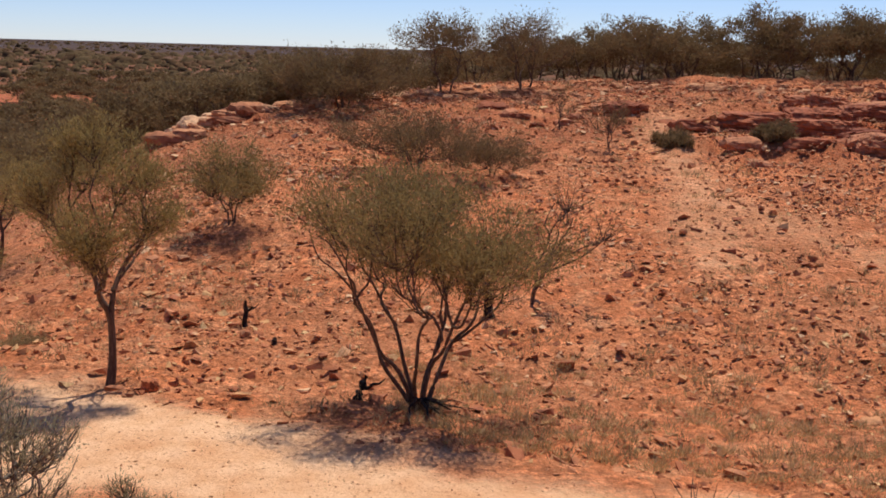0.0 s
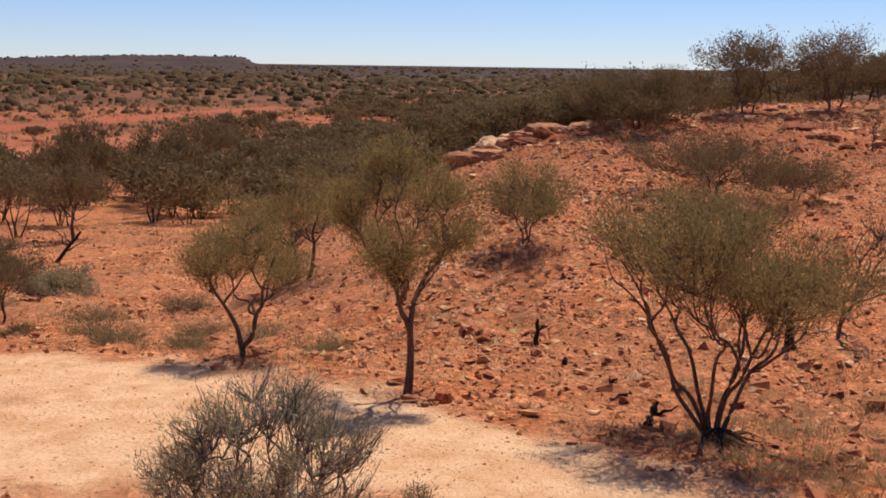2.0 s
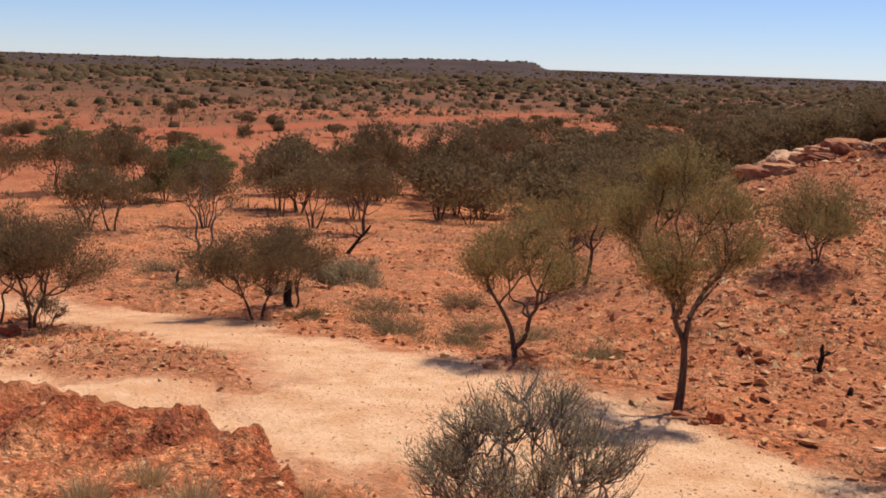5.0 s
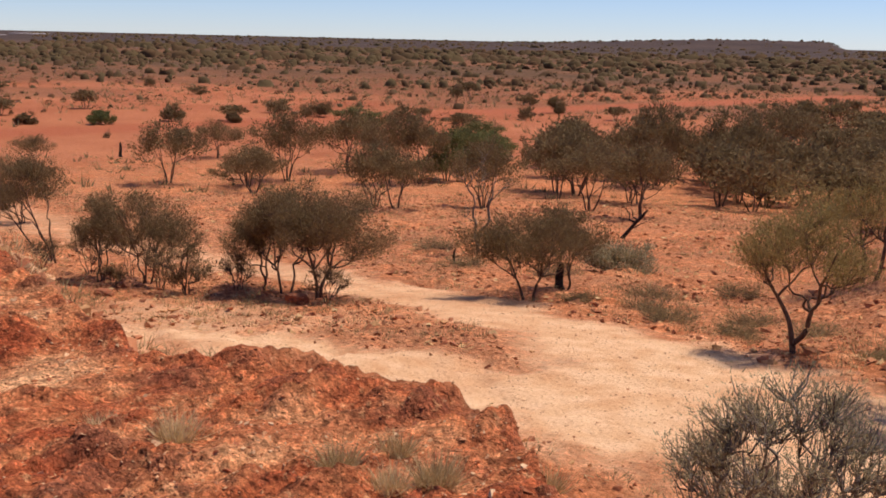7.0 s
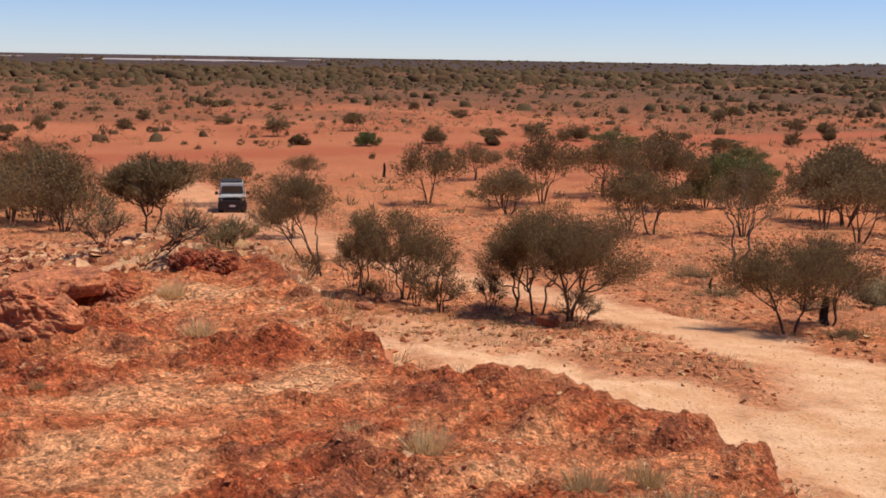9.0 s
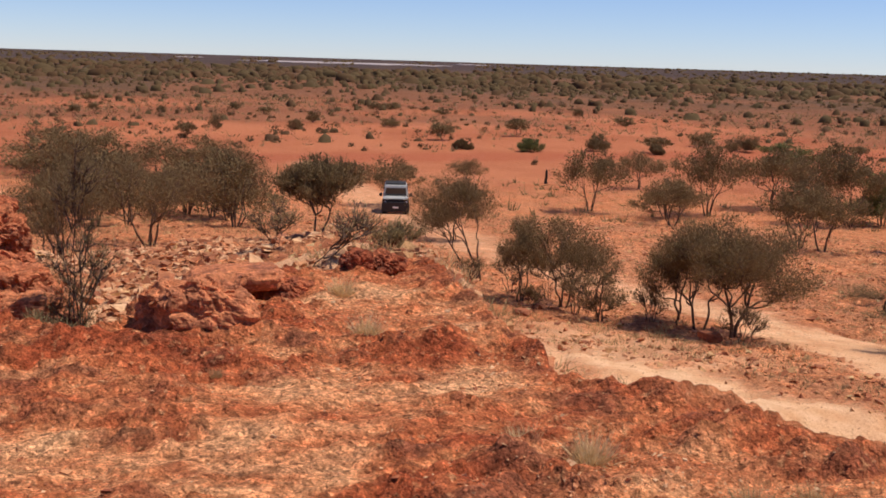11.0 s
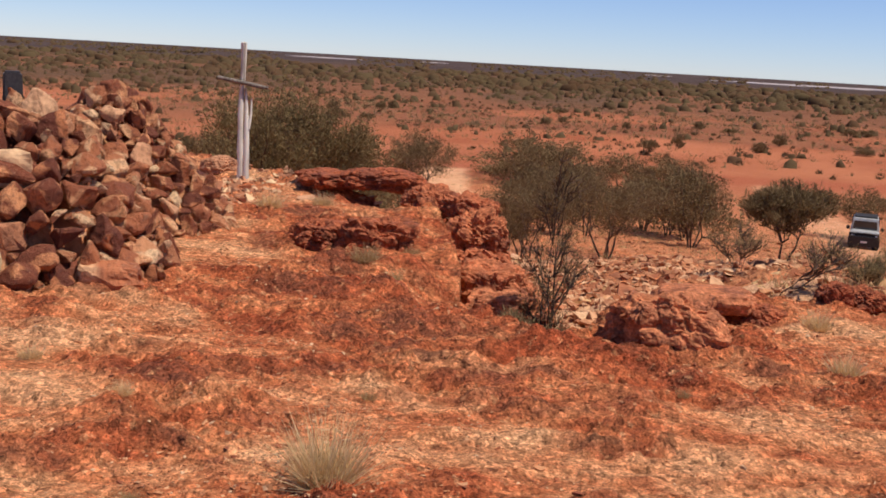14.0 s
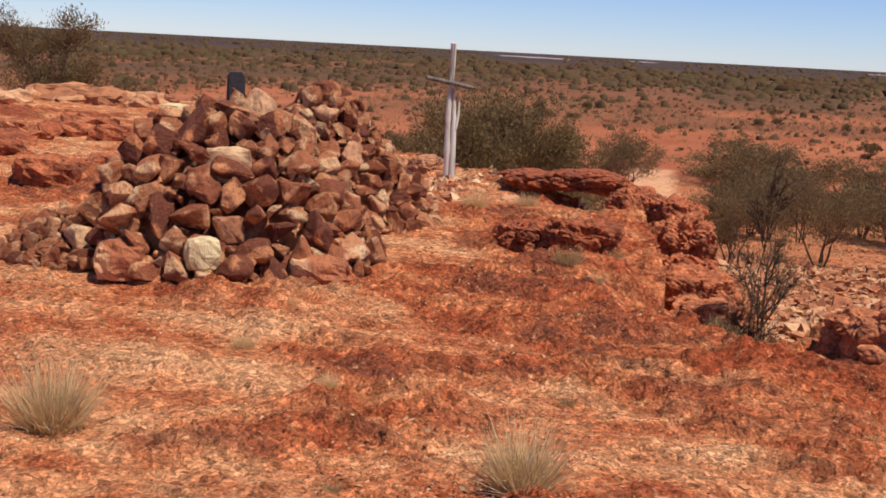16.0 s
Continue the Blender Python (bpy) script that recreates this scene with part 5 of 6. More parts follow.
ledge_line(400, 16, (121, 130), (24, 26), (0.4, 0.9), LEDGE_STONE, "broken ochre rock on the knoll's far side")
ledge_line(420, 12, (122, 130), (17, 18), (0.3, 0.8), CRUST, "rust red rock on the knoll's far side")
ledge_line(436, 8, (123, 130), (13, 13.5), (0.25, 0.6), CRUST, "rust red rock on the knoll's far side")
RED_LEDGE = stone_material("red_ledge", [(0.0, (0.22, 0.060, 0.030)), (0.5, (0.40, 0.120, 0.052)), (1.0, (0.52, 0.21, 0.10))], (0.13, 0.046, 0.030))
ledge_line(200, 44, (20, 11), (36.0, 39.5), (0.25, 0.85), LEDGE_STONE, "broken ochre rock on the hill's end")
ledge_line(250, 44, (11, 0), (39.5, 43.0), (0.18, 0.55), LEDGE_STONE, "broken ochre rock along the hill's crest")
ledge_line(300, 44, (0, -20), (43.0, 46.0), (0.18, 0.50), LEDGE_STONE, "broken ochre rock along the hill's crest")
ledge_line(350, 20, (-6, -21), (36.5, 38.0), (0.25, 0.75), RED_LEDGE, "rust red ledge on the hill's flank")
ledge_line(380, 14, (-10, -21), (32.5, 34.0), (0.25, 0.75), RED_LEDGE, "rust red ledge on the hill's flank")
ledge_line(460, 14, (5, -3), (37, 39), (0.25, 0.6), RED_LEDGE, "rust red ledge on the hill's flank")
for k, (bx, by, long_, deep, high) in enumerate(((6.6, 36.2, 2.6, 1.3, 0.8), (8.6, 36.6, 2.4, 1.4, 0.9), (8.3, 34.6, 2.2, 1.2, 0.8), (10.4, 35.6, 2.6, 1.4, 0.9), (9.6, 33.2, 2.2, 1.3, 0.9), (11.2, 33.4, 2.4, 1.4, 1.0),
                                                  (10.8, 37.6, 2.6, 1.4, 0.9), (12.6, 36.4, 2.6, 1.4, 1.0), (8.9, 38.6, 2.2, 1.2, 0.8), (12.2, 39.0, 2.4, 1.3, 0.9), (9.2, 31.6, 1.8, 1.1, 0.7), (2.6, 38.2, 1.6, 0.9, 0.6))):
    boulder("rock_outcrop", bx, by, (long_, deep, high), "dark rust red ledge weathered into knobs on the hill's flank", 500 + k, RED_LEDGE, -12 + 17 * math.sin(k * 2.1),
            sink=0.30, tilt=6 * math.sin(k * 1.3), fine=13, knobs=0.26, edge=0.30, group="hill outcrops", layer=0.02)


# ---- cairns, plaque, cross ----
COBBLES = [cobble(300 + k) for k in range(36)]
COBBLE_MESHES = {}


def cobble_mesh(k, mat):
    if (k, mat.name) not in COBBLE_MESHES:
        v, f = COBBLES[k]
        me = bpy.data.meshes.new("stone")
        me.from_pydata(v.tolist(), [], f.tolist())
        me.materials.append(mat)
        COBBLE_MESHES[k, mat.name] = me
    return COBBLE_MESHES[k, mat.name]


def heap(label, x, y, radius, height, power, sizes, count, seed, stretch=(1.0, 1.0), foot=1.0):
    rng = np.random.RandomState(seed)
    z0 = floor_z(x, y) - 0.03
    top = thing("stone_cairn", x, y, z0, label, "cairn", "cairns")

    def high(u):
        return height * np.clip(1 - u ** power, 0, 1)
    # rubble inside
    nr, na = 10, 28
    verts, faces = [], []
    for i in range(nr + 1):
        for j in range(na):
            u, a = i / nr, 2 * math.pi * j / na
            rr = radius * u * 0.93
            verts.append((rr * math.cos(a) * stretch[0], rr * math.sin(a) * stretch[1], float(high(np.array(u))) - 0.17 + 0.05 * math.sin(a * 9 + i * 2)))
    for i in range(nr):
        for j in range(na):
            faces.append((i * na + j, (i + 1) * na + j, (i + 1) * na + (j + 1) % na, i * na + (j + 1) % na))
    part("rubble_core", verts, faces, CAIRN_STONE, top)
    placed = []
    want = np.sort(rng.uniform(0, 1, count * 90) ** 2.4 * (sizes[1] - sizes[0]) + sizes[0])[::-1]
    tries = np.sort(rng.choice(want, count * 70, replace=False))[::-1]
    for s in tries:
        if len(placed) >= count:
            break
        # walk the profile by its length, so that steep sides get their share
        u = rng.uniform(0, 1.0 + 0.04 * foot)
        side = rng.uniform(0, 1)
        if rng.uniform() < 0.55:
            zz = height * rng.uniform(0.0, 1.0)
            u = (1 - zz / height) ** (1 / power)
        else:
            zz = float(high(np.array(min(u, 1.0))))
        if s > sizes[0] + 0.72 * (sizes[1] - sizes[0]) and zz > 0.55 * height and rng.uniform() < 0.75:
            continue
        a = 2 * math.pi * side
        p = np.array([radius * u * math.cos(a) * stretch[0], radius * u * math.sin(a) * stretch[1], max(zz, s * 0.25)])
        if any(np.linalg.norm(p - q) < 0.345 * (s + w) for q, w in placed):
            continue
        placed.append((p, s))
        pale = rng.uniform()
        mat = PALE_STONE if pale > 0.92 else CAIRN_STONE
        ob = new("stone", cobble_mesh(rng.randint(len(COBBLES)), mat))
        ob.parent = top
        ob.matrix_basis = Matrix.Translation(p) @ Euler((rng.normal(0, 0.7), rng.normal(0, 0.7), rng.uniform(0, 6.28))).to_matrix().to_4x4() @ Matrix.Diagonal(
            (s * rng.uniform(1.05, 1.35), s * rng.uniform(1.0, 1.2), s * rng.uniform(1.0, 1.25), 1))
    # small stones that fill the gaps
    vs, fs, at = [], [], 0
    for k in range(int(count * 1.8)):
        v, f = CHOCKS[k % len(CHOCKS)]
        s, a = rng.uniform(0.05, 0.13), rng.uniform(0, 6.28)
        u = rng.uniform(0, 1.02) if k % 2 else (1 - rng.uniform(0, 1)) ** (1 / power)
        c = Vector((radius * u * math.cos(a) * stretch[0], radius * u * math.sin(a) * stretch[1], max(float(high(np.array(min(u, 1.0)))) - 0.04, 0.03)))
        m = Euler((rng.normal(0, 0.6), rng.normal(0, 0.6), rng.uniform(0, 6.28))).to_matrix() * s
        vs.append(v @ np.array(m).T + np.array(c))
        fs.append(f + at)
        at += len(v)
    fill = part("rubble_fill", np.concatenate(vs), np.concatenate(fs), PALE_STONE if foot > 1 else CAIRN_STONE, top)
    tagged(fill, "small rust and pink filling stones", kind="stuff")
    return top


def cairn_material():
    """Red-brown weathered skin with paler broken faces."""
    m, nt, b = material("cairn_stone", 0.88, 0.2)
    oi = nt.nodes.new("ShaderNodeObjectInfo")
    ge = nt.nodes.new("ShaderNodeNewGeometry")
    own = math_of(nt, "FRACT", math_of(nt, "ADD", oi.outputs["Random"], ge.outputs["Random Per Island"]), 0.0)
    skin = ramp(nt, own, [(0.0, (0.15, 0.042, 0.024)), (0.4, (0.30, 0.088, 0.040)), (0.72, (0.45, 0.150, 0.064)), (1.0, (0.62, 0.27, 0.125))])
    broken = ramp(nt, own, [(0.0, (0.58, 0.200, 0.080)), (0.5, (0.74, 0.345, 0.155)), (1.0, (0.84, 0.53, 0.29))])
    n1, n2, n3 = noise_of(nt, 1.7, 3, None, 0.5), noise_of(nt, 7.0, 6, None, 0.65), noise_of(nt, 30.0, 4)
    col = mix(nt, ramp(nt, n1, grey(0.50, 0.56)), skin, broken)
    col = mix(nt, ramp(nt, n2, grey(0.50, 0.66)), col, mix(nt, 0.62, col, (0.12, 0.042, 0.030)))
    col = mix(nt, ramp(nt, n3, grey(0.60, 0.70)), col, mix(nt, 0.3, col, (0.70, 0.42, 0.22)))
    nt.links.new(col, b.inputs["Base Color"])
    bump(nt, b, n3, 0.6, 0.02, bump(nt, None, n2, 0.8, 0.06))
    return m


CHOCKS = [rock(700 + k, 9, 0.75) for k in range(12)]
CAIRN_STONE = cairn_material()
main_cairn = heap("large memorial cairn of rust brown, ochre and cream stones", -7.13, -3.86, 1.08, 1.04, 2.4, (0.10, 0.30), 300, 3)
rear_cairn = heap("smaller pointed cairn of rust brown stones behind the large one", -9.28, -4.04, 1.05, 1.22, 1.25, (0.07, 0.24), 290, 4)
heap("low spill of small stones at the cairn's side", -6.62, -4.78, 0.52, 0.32, 1.6, (0.06, 0.18), 120, 5)
boulder("cream_stone", -6.16, -3.52, (0.20, 0.24, 0.24), "large cream stone at the cairn's foot", 61, CREAM_STONE, 40, z=0.10, sink=0.0, fine=5, knobs=0.14, group="cairn stones")
boulder("cream_stone", -7.07, -4.27, (0.20, 0.22, 0.13), "cream stone on the cairn's shoulder", 62, CREAM_STONE, 10, z=0.97, sink=0.0, fine=5, knobs=0.12, group="cairn stones")
boulder("dark_boulder", -6.58, -2.88, (0.30, 0.42, 0.22), "dark rust boulder at the cairn's foot", 63, CAIRN_STONE, 20, sink=0.12, fine=6, knobs=0.16, group="cairn stones")
boulder("dark_boulder", -6.06, -4.06, (0.28, 0.34, 0.27), "dark rust boulder at the cairn's foot", 64, CAIRN_STONE, 30, sink=0.12, fine=6, knobs=0.16, group="cairn stones")
boulder("orange_slab", -6.56, -3.56, (0.16, 0.34, 0.26), "flat-faced orange stone in the cairn's side", 65, PALE_STONE, 28, z=0.62, sink=0.0, fine=5, knobs=0.10, group="cairn stones")


def plaque():
    m, nt, b = material("dark_granite", 0.5, 0.4)
    n = noise_of(nt, 60.0, 4)
    nt.links.new(ramp(nt, n, [(0.35, (0.030, 0.026, 0.026)), (0.7, (0.060, 0.052, 0.050))]), b.inputs["Base Color"])
    bm = bmesh.new()
    bmesh.ops.create_cube(bm, size=1.0)
    for v in bm.verts:
        v.co = Vector((v.co.x * 0.12, v.co.y * (0.145 if v.co.z < 0 else 0.125), v.co.z * 0.40))
    bmesh.ops.bevel(bm, geom=bm.edges[:], offset=0.014, segments=2, affect="EDGES")
    for v in bm.verts:
        if v.co.z > 0.15:
            v.co.z += 0.02 - 5.0 * v.co.y ** 2
    me = bpy.data.meshes.new("memorial_stone")
    bm.to_mesh(me)
    bm.free()
    me.materials.append(m)
    ob = new("memorial_stone", me)
    ob.matrix_basis = pose(-7.35, -3.93, 1.13, 0, 0, 28)
    return tagged(ob, "dark upright stone marker set on the cairn", "marker")


plaque()


def wood_material():
    m, nt, b = material("weathered_wood", 0.9, 0.15)
    n, n2 = noise_of(nt, 18.0, 6, (1.0, 1.0, 0.06)), noise_of(nt, 3.0, 3)
    col = ramp(nt, n, [(0.34, (0.30, 0.23, 0.18)), (0.46, (0.68, 0.60, 0.49)), (0.7, (0.88, 0.80, 0.67))])
    nt.links.new(mix(nt, ramp(nt, n2, grey(0.5, 0.75)), col, (0.24, 0.17, 0.13)), b.inputs["Base Color"])
    bump(nt, b, n, 0.8, 0.01)
    return m


def cross():
    wood = wood_material()
    x, y = -12.66, -3.89
    z = floor_z(x, y) - 0.1
    top = thing("wooden_cross", x, y, z, "tall weathered grey wooden cross on the stony rim", "cross")
    rng = np.random.RandomState(2)
    t = np.linspace(0, 1, 12)
    line = np.stack([0.02 * np.sin(t * 5), 0.008 * t + 0.006 * np.sin(t * 9), t * 1.72], 1)
    part("upright", *joined([tube(line, 0.038 - 0.006 * t + rng.normal(0, 0.0025, 12), 10), tube(line[-1] + np.array([[0, 0, 0], [0, 0, 0.012]]), [0.034, 0.004], 10)]), wood, top, smooth=True)
    # the arm, wired on below the head and sagging to one side
    a = radians(90 + 106.6)
    e = np.array([-math.sin(a), math.cos(a), 0.0])
    arm = np.array([e * s + [0, 0, 1.26 + s * 0.17] for s in np.linspace(-0.31, 0.28, 8)]) + np.array([0.05, 0.015, 0])
    part("crossbar", *tube(arm, [0.015, 0.024, 0.026, 0.025, 0.026, 0.025, 0.024, 0.022], 8), GREY_BARK, top, "thin split grey-brown crossbar", smooth=True)
    w = line[8] + np.array([[0.045 * math.cos(k), 0.045 * math.sin(k), 0.02 + 0.004 * k] for k in np.linspace(0, 12.6, 26)])
    part("wire", *tube(w, np.full(26, 0.003), 4), GREY_BARK, top, "thin wire binding")
    stick = np.array([[0.0, 0.078, 0.0], [0.0, 0.075, 0.35], [0.0, 0.070, 0.7], [0.0, 0.062, 1.0], [0.0, 0.050, 1.20]])
    fork = np.array([[0.0, 0.09, 0.72], [-0.01, 0.118, 0.9], [-0.01, 0.122, 1.08]])
    part("support_stake", *joined([tube(stick, [0.036, 0.040, 0.033, 0.022, 0.008], 8), tube(fork, [0.025, 0.016, 0.008], 6)]), wood, top, "split pale grey stake beside the upright", smooth=True)
    return top


cross()


# ---- grass, stumps, salt lakes ----
def tussock(x, y, h, w, blades, seed, label, mat=None, group="grass tussocks", lean=1.0, z=None):
    rng = np.random.RandomState(seed)
    top = thing("grass_tussock", x, y, (floor_z(x, y) if z is None else z) - 0.01, label, "grass", group)
    a, rho = rng.uniform(0, 6.28, blades), np.sqrt(rng.uniform(0, 1, blades)) * w * 0.28
    c = np.stack([rho * np.cos(a), rho * np.sin(a), np.zeros(blades)], 1)
    d = np.stack([np.cos(a) * rho / w * 2.4 * lean, np.sin(a) * rho / w * 2.4 * lean, np.ones(blades)], 1) + rng.normal(0, 0.34, (blades, 3)) * lean
    d[:, 2] = np.abs(d[:, 2])
    d /= np.linalg.norm(d, axis=1)[:, None]
    part("leaf_sheaf", *needles(c, d, h, 0.0045, rng), mat or BLEACHED, top)
    # dense grey-green heart
    n = blades
    a, rho = rng.uniform(0, 6.28, n), np.sqrt(rng.uniform(0, 1, n)) * w * 0.42
    c = np.stack([rho * np.cos(a), rho * np.sin(a), rng.uniform(0, 0.35, n) * h * (1 - (rho / w) ** 2)], 1)
    d = rng.normal(0, 0.6, (n, 3)) + [0, 0, 0.8]
    d /= np.linalg.norm(d, axis=1)[:, None]
    part("heart", *needles(c, d, h * 0.34, 0.004, rng), mat or STRAW, top)
    return top


tussock(-3.78, -0.86, 0.26, 0.27, 520, 1, "straw-tipped spinifex tussock on the red crust")
tussock(-3.62, -2.76, 0.31, 0.30, 640, 2, "straw-tipped spinifex tussock on the red crust")
small_tuft = tussock(-9.23, -3.46, 0.20, 0.30, 330, 3, "small dry grass tuft on the red crust", group="small grass tufts")
grey_tuft = tussock(-7.85, -1.47, 0.15, 0.24, 300, 4, "small grey-green tuft beside the red boulder", STRAW, group="small grey tufts")
TUFTS = ((-10.21, -2.84, 0.9, 0), (-7.60, -1.22, 0.6, 1), (-4.10, 1.75, 0.55, 0), (-3.82, 1.95, 0.7, 0), (-3.18, 2.29, 0.85, 1), (-3.19, 2.57, 0.75, 1), (-2.84, 2.49, 0.9, 1),
         (-2.89, 2.31, 0.6, 0), (-5.12, -2.68, 0.45, 0), (-6.05, 1.55, 0.7, 0), (-7.1, 1.62, 0.7, 0), (-4.9, -0.9, 0.35, 1), (-5.4, 0.6, 0.35, 1), (-11.0, -2.5, 0.8, 0), (-3.5, -1.5, 0.35, 1),
         (-2.75, 2.95, 0.8, 1), (-8.4, -1.2, 0.6, 1), (-4.4, -1.9, 0.35, 0))
for x, y, k, grey_one in TUFTS:
    copy_thing(grey_tuft if grey_one else small_tuft, pose(x, y, floor_z(x, y) - 0.01, 0, 0, x * 900 % 360) @ Matrix.Scale(k, 4))


def slope_tufts():
    """Dry grass and small saltbush scattered over gully and slopes."""
    for name, mat, count, seed, size, label in (("dry_grass", STRAW, 3200, 21, 0.20, "dry straw grass dotted over the slopes"),
                                                ("dry_grass", STRAW, 620, 23, 0.15, "brown dry grass beside the sandy track"),
                                                ("small_saltbush", DRY_OLIVE, 8000, 22, 0.25, "small grey-green saltbush dotted over the slopes")):
        rng = np.random.RandomState(seed)
        r, a = 8 + 92 * rng.uniform(0, 1, count) ** 1.3, np.radians(rng.uniform(-24, 112, count))
        x, y = -r * np.sin(a), r * np.cos(a)
        if seed == 23:
            r, a = rng.uniform(9, 17, count), np.radians(rng.uniform(-22, 8, count))
            x, y = -r * np.sin(a), r * np.cos(a)
        patch = fbm(x * 0.25, y * 0.25, 3, 81.0 + seed)
        keep = (np.minimum(near_line(x, y, TRACK), near_line(x, y, FOOTPATH)) > 0.6) & (r > rim(np.degrees(a)) + 1.5) & (patch > rng.uniform(0.3, 0.62, count))
        if seed == 22:
            keep &= (r > 36) | (a < radians(70))
        x, y = x[keep], y[keep]
        z = rough(x, y)
        h = size * rng.uniform(0.5, 1.5, len(x)) * np.interp(np.hypot(x, y), [30, 90], [1.0, 2.2])
        n = 60 if seed == 23 else 30
        k = np.repeat(np.arange(len(x)), n)
        b = rng.normal(0, 0.42, (len(k), 2)) * h[k][:, None]
        c = np.stack([x[k] + b[:, 0], y[k] + b[:, 1], z[k] + rng.uniform(0, 0.3, len(k)) * h[k]], 1)
        d = np.stack([b[:, 0] / h[k] * 0.8, b[:, 1] / h[k] * 0.8, np.ones(len(k))], 1) + rng.normal(0, 0.35, (len(k), 3))
        d /= np.linalg.norm(d, axis=1)[:, None]
        v, f = needles(c, d * h[k][:, None] / size, size * 0.55, 0.011, rng)
        tagged(link_mesh(name, v, f, mat), label, "grass", kind="stuff")


slope_tufts()


def stump(x, y, h, girth, label, seed, lean=(0.0, 0.0), prongs=2, bark=None):
    rng = np.random.RandomState(seed)
    top = thing("dead_stump", x, y, floor_z(x, y) - 0.05, label, "stump", "dead stumps")
    t = np.linspace(0, 1, 6)[:, None]
    main = np.concatenate([np.array(lean) * h * t + rng.normal(0, 0.015, (6, 2)), h * t], 1)
    pieces = [tube(main, girth * np.array([1.35, 1.0, 0.95, 0.9, 0.8, 0.45]), 8)]
    part("stem", *joined(pieces), bark or CHAR, top)
    for k in range(prongs):
        s = main[rng.randint(0, 4)]
        e = s + np.array([rng.normal(0, 0.3), rng.normal(0, 0.3), rng.uniform(0.1, 0.5)]) * h
        part("broken_limb", *tube(curve(s, e, rng, 0.06, 5), np.linspace(girth * 0.5, girth * 0.12, 5), 6), bark or CHAR, top)
    return top


stump(-5.04, 17.76, 0.5, 0.045, "charred broken stump on the stony slope", 1, prongs=4)
stump(-2.5, 14.6, 0.40, 0.07, "charred leaning stump among dry grass", 2, (0.25, 0.0), 2)
stump(-0.91, 18.62, 0.52, 0.085, "thick charred stump behind the mulga", 3, prongs=0)
stump(-4.29, 16.87, 0.18, 0.05, "short charred stump on the stony slope", 4, prongs=0)
boulder("rock_block", -5.53, 14.57, (0.26, 0.22, 0.24), "small reddish rock beside the mulga", 70, CRUST, 20, sink=0.2, fine=6)
stump(-19.1, 19.9, 0.75, 0.11, "thick dark stump behind the low mulga", 6, prongs=1)
stump(-27.3, 31.6, 1.25, 0.07, "dead leaning limb on the red slope", 7, (0.75, 0.3), 4)
stump(-90.5, 38.6, 1.3, 0.14, "burnt upright post beside the plain's bushes", 8, prongs=0)
stump(-24.6, 21.0, 0.5, 0.04, "dead twiggy stump on the slope", 9, prongs=5)


def roots(x, y):
    """Bare roots round the foot of the many-stemmed tree."""
    rng = np.random.RandomState(6)
    top = thing("fallen_branches", x, y, floor_z(x, y), "dead fallen branches under the mulga", "branches", "dead stumps")
    for k in range(12):
        a = rng.uniform(0, 6.28)
        n = 7
        t = np.linspace(0.1, 1, n)
        ln = rng.uniform(0.4, 1.1)
        px, py = np.cos(a) * ln * t + rng.normal(0, 0.03, n), np.sin(a) * ln * t + rng.normal(0, 0.03, n)
        pz = rough(px + x, py + y) - floor_z(x, y) + 0.22 * (1 - t) ** 2 + 0.015
        part("branch", *tube(np.stack([px, py, pz], 1), np.linspace(0.022, 0.005, n), 5), CHAR, top)


roots(-1.6, 14.15)


def salt_lake(bearing, far, wide, deep, seed):
    a = radians(bearing)
    cx, cy = -far * math.sin(a), far * math.cos(a)
    n = 40
    ang = np.linspace(0, 2 * np.pi, n, endpoint=False)
    k = 1 + 0.25 * np.sin(ang * 3 + seed) * np.sin(ang * 5)
    u, v = np.cos(ang) * wide / 2 * k, np.sin(ang) * deep / 2 * k
    rx, ry = math.cos(a), math.sin(a)
    x, y = cx + u * rx - v * math.sin(a), cy + u * ry + v * math.cos(a)
    z = np.full(n, float(np.max(relief(x, y))) + 0.6)
    verts = np.concatenate([np.stack([x, y, z], 1), [[cx, cy, z[0]]], np.stack([x, y, z - 3], 1)])
    faces = [(i, (i + 1) % n, n) for i in range(n)] + [(i, n + 1 + i, n + 1 + (i + 1) % n) for i in range(n)] + [(i, n + 1 + (i + 1) % n, (i + 1) % n) for i in range(n)]
    ob = link_mesh("salt_lake", verts, faces, SALT)
    return tagged(ob, "white dry salt lake far out on the plain", "lake", kind="structure")


SALT, salt_nodes, salt_shader = material("salt", 0.8, 0.2)
salt_nodes.links.new(ramp(salt_nodes, noise_of(salt_nodes, 0.02, 4), [(0.3, (0.32, 0.24, 0.21)), (0.7, (0.44, 0.36, 0.33))]), salt_shader.inputs["Base Color"])


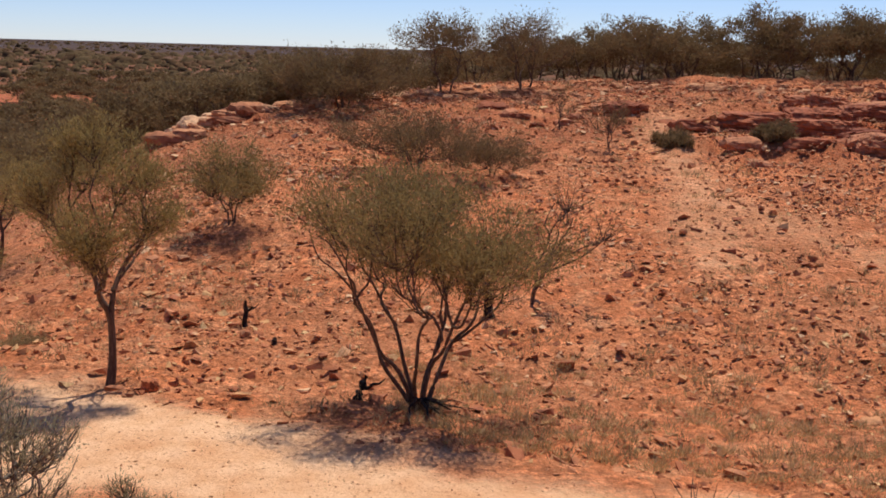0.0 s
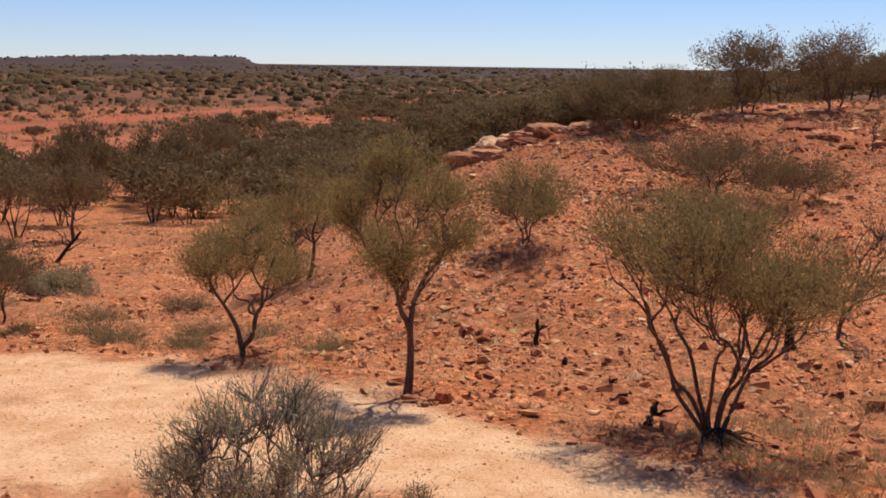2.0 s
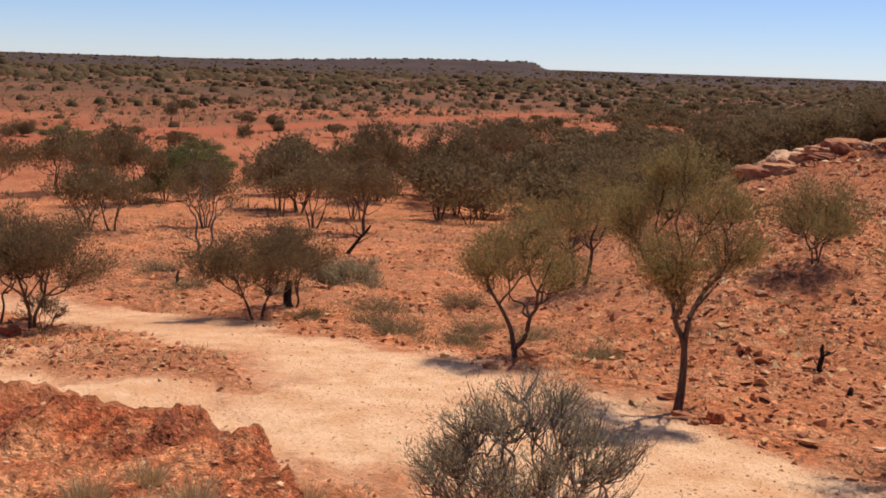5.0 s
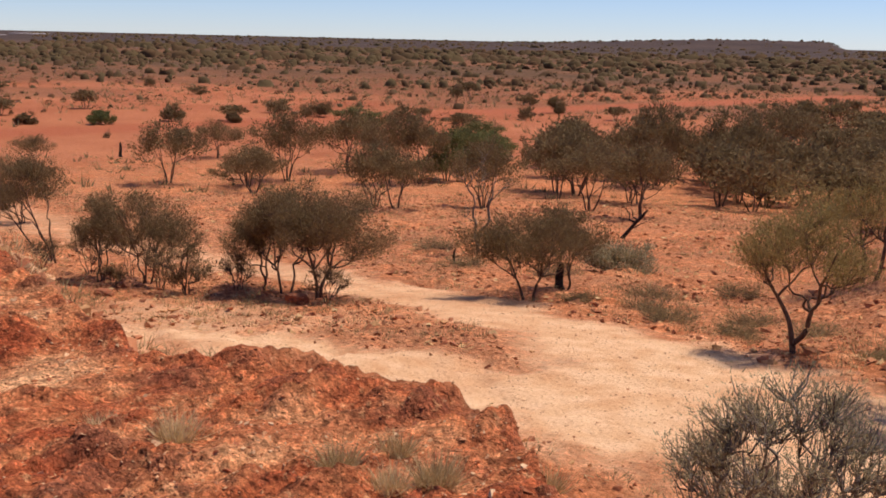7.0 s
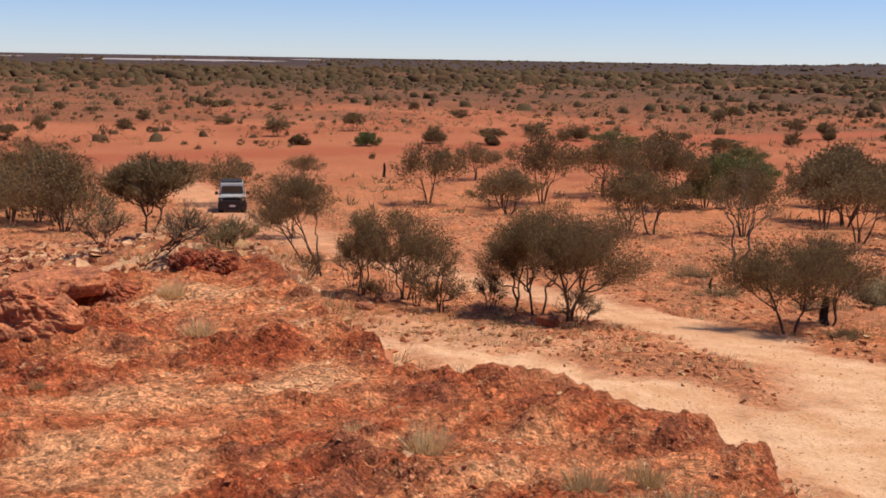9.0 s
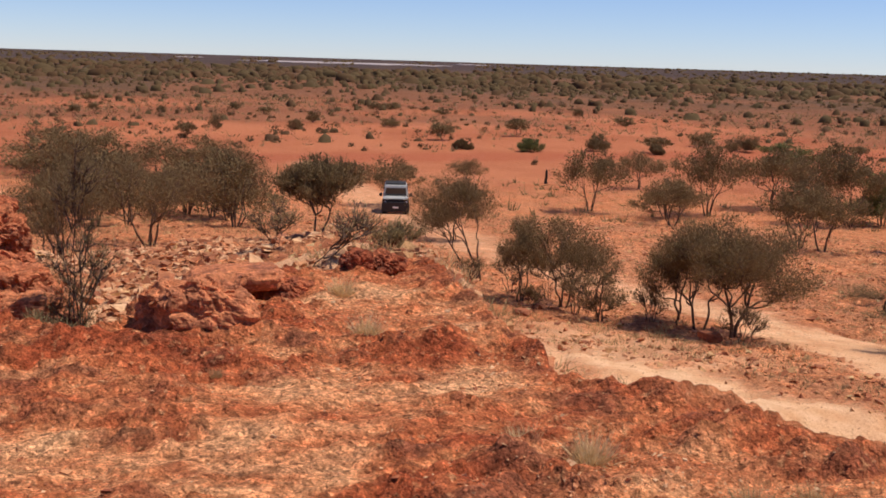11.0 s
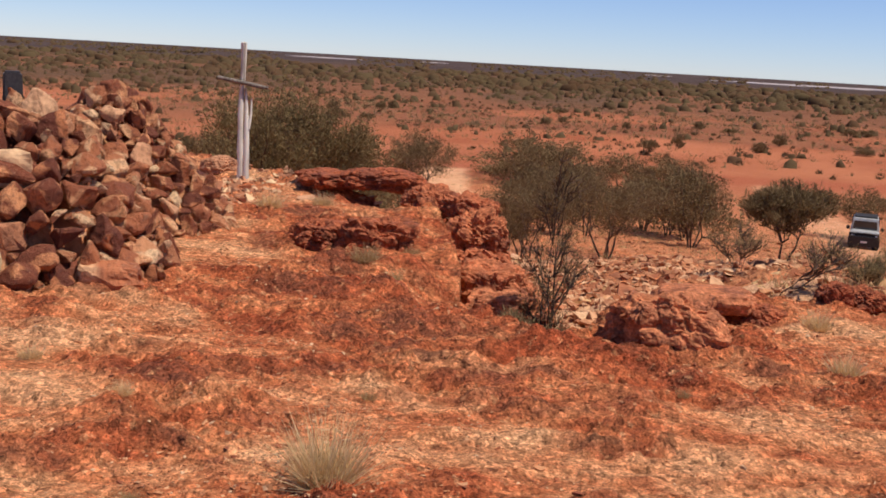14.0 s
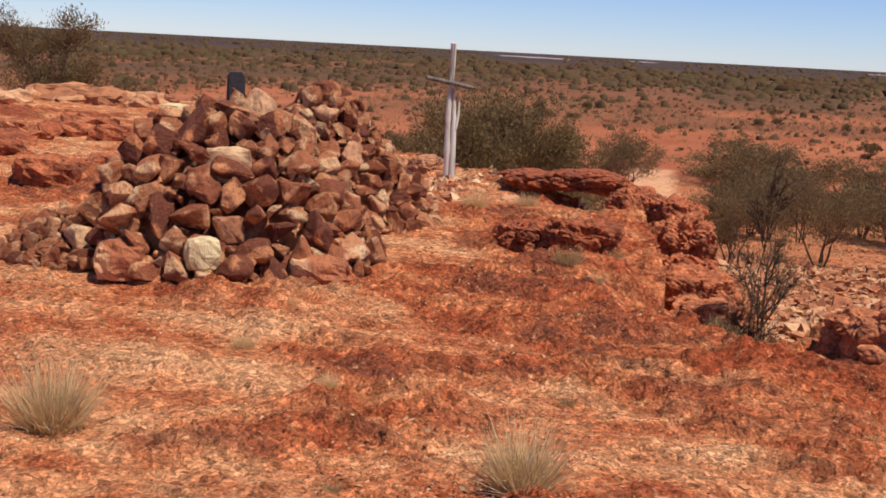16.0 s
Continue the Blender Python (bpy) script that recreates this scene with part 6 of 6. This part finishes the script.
# ---- off-road car ----
def car(x, y, turn):
    z = floor_z(x, y)
    top = thing("off_road_car", x, y, z, "white off-road car with a black bull bar parked on the track", "car", turn=turn)
    paint, nt, b = material("white_paint", 0.35, 0.5)
    nt.links.new(ramp(nt, noise_of(nt, 3.0, 4), [(0.4, (0.40, 0.37, 0.33)), (0.7, (0.52, 0.50, 0.47))]), b.inputs["Base Color"])
    black, nt, b = material("black_trim", 0.6, 0.3)
    nt.links.new(ramp(nt, noise_of(nt, 9.0, 3), [(0.3, (0.018, 0.016, 0.016)), (0.7, (0.045, 0.038, 0.034))]), b.inputs["Base Color"])
    glass, nt, b = material("dark_glass", 0.06, 0.6)
    b.inputs["Base Color"].default_value = (0.02, 0.022, 0.024, 1)
    lens, nt, b = material("lamp_glass", 0.15, 0.6)
    b.inputs["Base Color"].default_value = (0.7, 0.7, 0.68, 1)

    def block(name, mat, parts_of, parent=None, label="", bevel=0.04):
        bm = bmesh.new()
        for (cx, cy, cz), (sx_, sy_, sz_), taper in parts_of:
            made = bmesh.ops.create_cube(bm, size=1.0)["verts"]
            for v in made:
                k = taper if v.co.z > 0 else 1.0
                v.co = Vector((cx + v.co.x * sx_ * k, cy + v.co.y * sy_ * k, cz + v.co.z * sz_))
        bmesh.ops.bevel(bm, geom=bm.edges[:], offset=bevel, segments=2, affect="EDGES")
        me = bpy.data.meshes.new(name)
        bm.to_mesh(me)
        bm.free()
        me.materials.append(mat)
        ob = new(name, me)
        ob.parent = parent or top
        return tagged(ob, label) if label else ob

    # the nose points to -y
    body = block("body", paint, [((0, 0.2, 0.90), (1.76, 4.3, 0.62), 0.97)])
    block("front_apron", black, [((0, -1.93, 0.93), (1.74, 0.16, 0.60), 0.97)], label="black front apron", bevel=0.03)
    block("bonnet", paint, [((0, -1.45, 1.22), (1.62, 1.2, 0.12), 0.93)])
    block("cabin", paint, [((0, 0.75, 1.56), (1.66, 2.9, 0.72), 0.88)])
    block("windscreen", glass, [((0, -0.70, 1.54), (1.42, 0.10, 0.50), 0.93)], label="dark windscreen", bevel=0.02)
    for s in (-1, 1):
        block("side_window", glass, [((s * 0.775, 0.6, 1.58), (0.05, 2.2, 0.42), 0.95)], bevel=0.015)
        block("mirror", black, [((s * 1.0, -0.55, 1.32), (0.20, 0.10, 0.22), 1.0)], bevel=0.03)
        block("headlight", lens, [((s * 0.66, -2.01, 1.02), (0.20, 0.06, 0.16), 1.0)], label="pale headlight", bevel=0.02)
        block("mudguard", black, [((s * 0.84, -1.45, 0.72), (0.16, 1.0, 0.22), 0.9)], label="black wheel arch", bevel=0.04)
    block("grille", black, [((0, -1.98, 1.02), (0.92, 0.06, 0.26), 1.0)], label="black radiator grille", bevel=0.015)
    bar = block("bull_bar", black, [((0, -2.2, 0.72), (1.84, 0.28, 0.62), 0.95)], label="black steel bull bar")
    hoop = np.array([[-0.62, -2.22, 0.75], [-0.60, -2.24, 1.1], [-0.45, -2.24, 1.22], [0.45, -2.24, 1.22], [0.60, -2.24, 1.1], [0.62, -2.22, 0.75]])
    part("hoop", *tube(hoop, np.full(6, 0.035), 8), black, bar, smooth=True)
    block("number_plate", lens, [((0, -2.35, 0.70), (0.36, 0.02, 0.12), 1.0)], bar, "blank pale plate", bevel=0.005)
    rack = block("roof_rack", black, [((0, 0.9, 1.98), (1.36, 1.9, 0.05), 1.0)], label="black roof rack", bevel=0.015)
    for s in (-1, 1):
        for yy in (0.2, 1.6):
            block("rack_foot", black, [((s * 0.6, yy, 1.94), (0.06, 0.1, 0.08), 1.0)], rack, bevel=0.01)
    for s in (-1, 1):
        for yy in (-1.42, 1.45):
            ring = np.array([[s * 0.78, yy, 0.40], [s * 0.66, yy, 0.40]]) if s < 0 else np.array([[0.66, yy, 0.40], [0.78, yy, 0.40]])
            a = ring[0] + [0.0, 0, 0]
            line = np.array([a + [-0.14, 0, 0], a + [-0.13, 0, 0], a + [-0.02, 0, 0], a + [0.11, 0, 0], a + [0.22, 0, 0], a + [0.23, 0, 0]])
            tyre = part("wheel", *tube(line, [0.05, 0.34, 0.40, 0.40, 0.34, 0.05], 20), black, top, "dusty black tyre", smooth=True)
            rim_x = a[0] + (0.235 if s > 0 else -0.145)
            part("rim", *tube(np.array([[rim_x, yy, 0.40], [rim_x + 0.005, yy, 0.40], [rim_x + 0.01, yy, 0.40]]), [0.21, 0.2, 0.02], 14), lens, tyre, "pale steel rim")
    return top


car(-70.2, 19.1, 75)
for bearing, far, wide, deep, seed in ((77.4, 1750, 290, 420, 1), (71.0, 2300, 70, 260, 2), (85.5, 2300, 60, 300, 3), (97.0, 2300, 60, 300, 4), (102.6, 1900, 120, 320, 5)):
    salt_lake(bearing, far, wide, deep, seed)
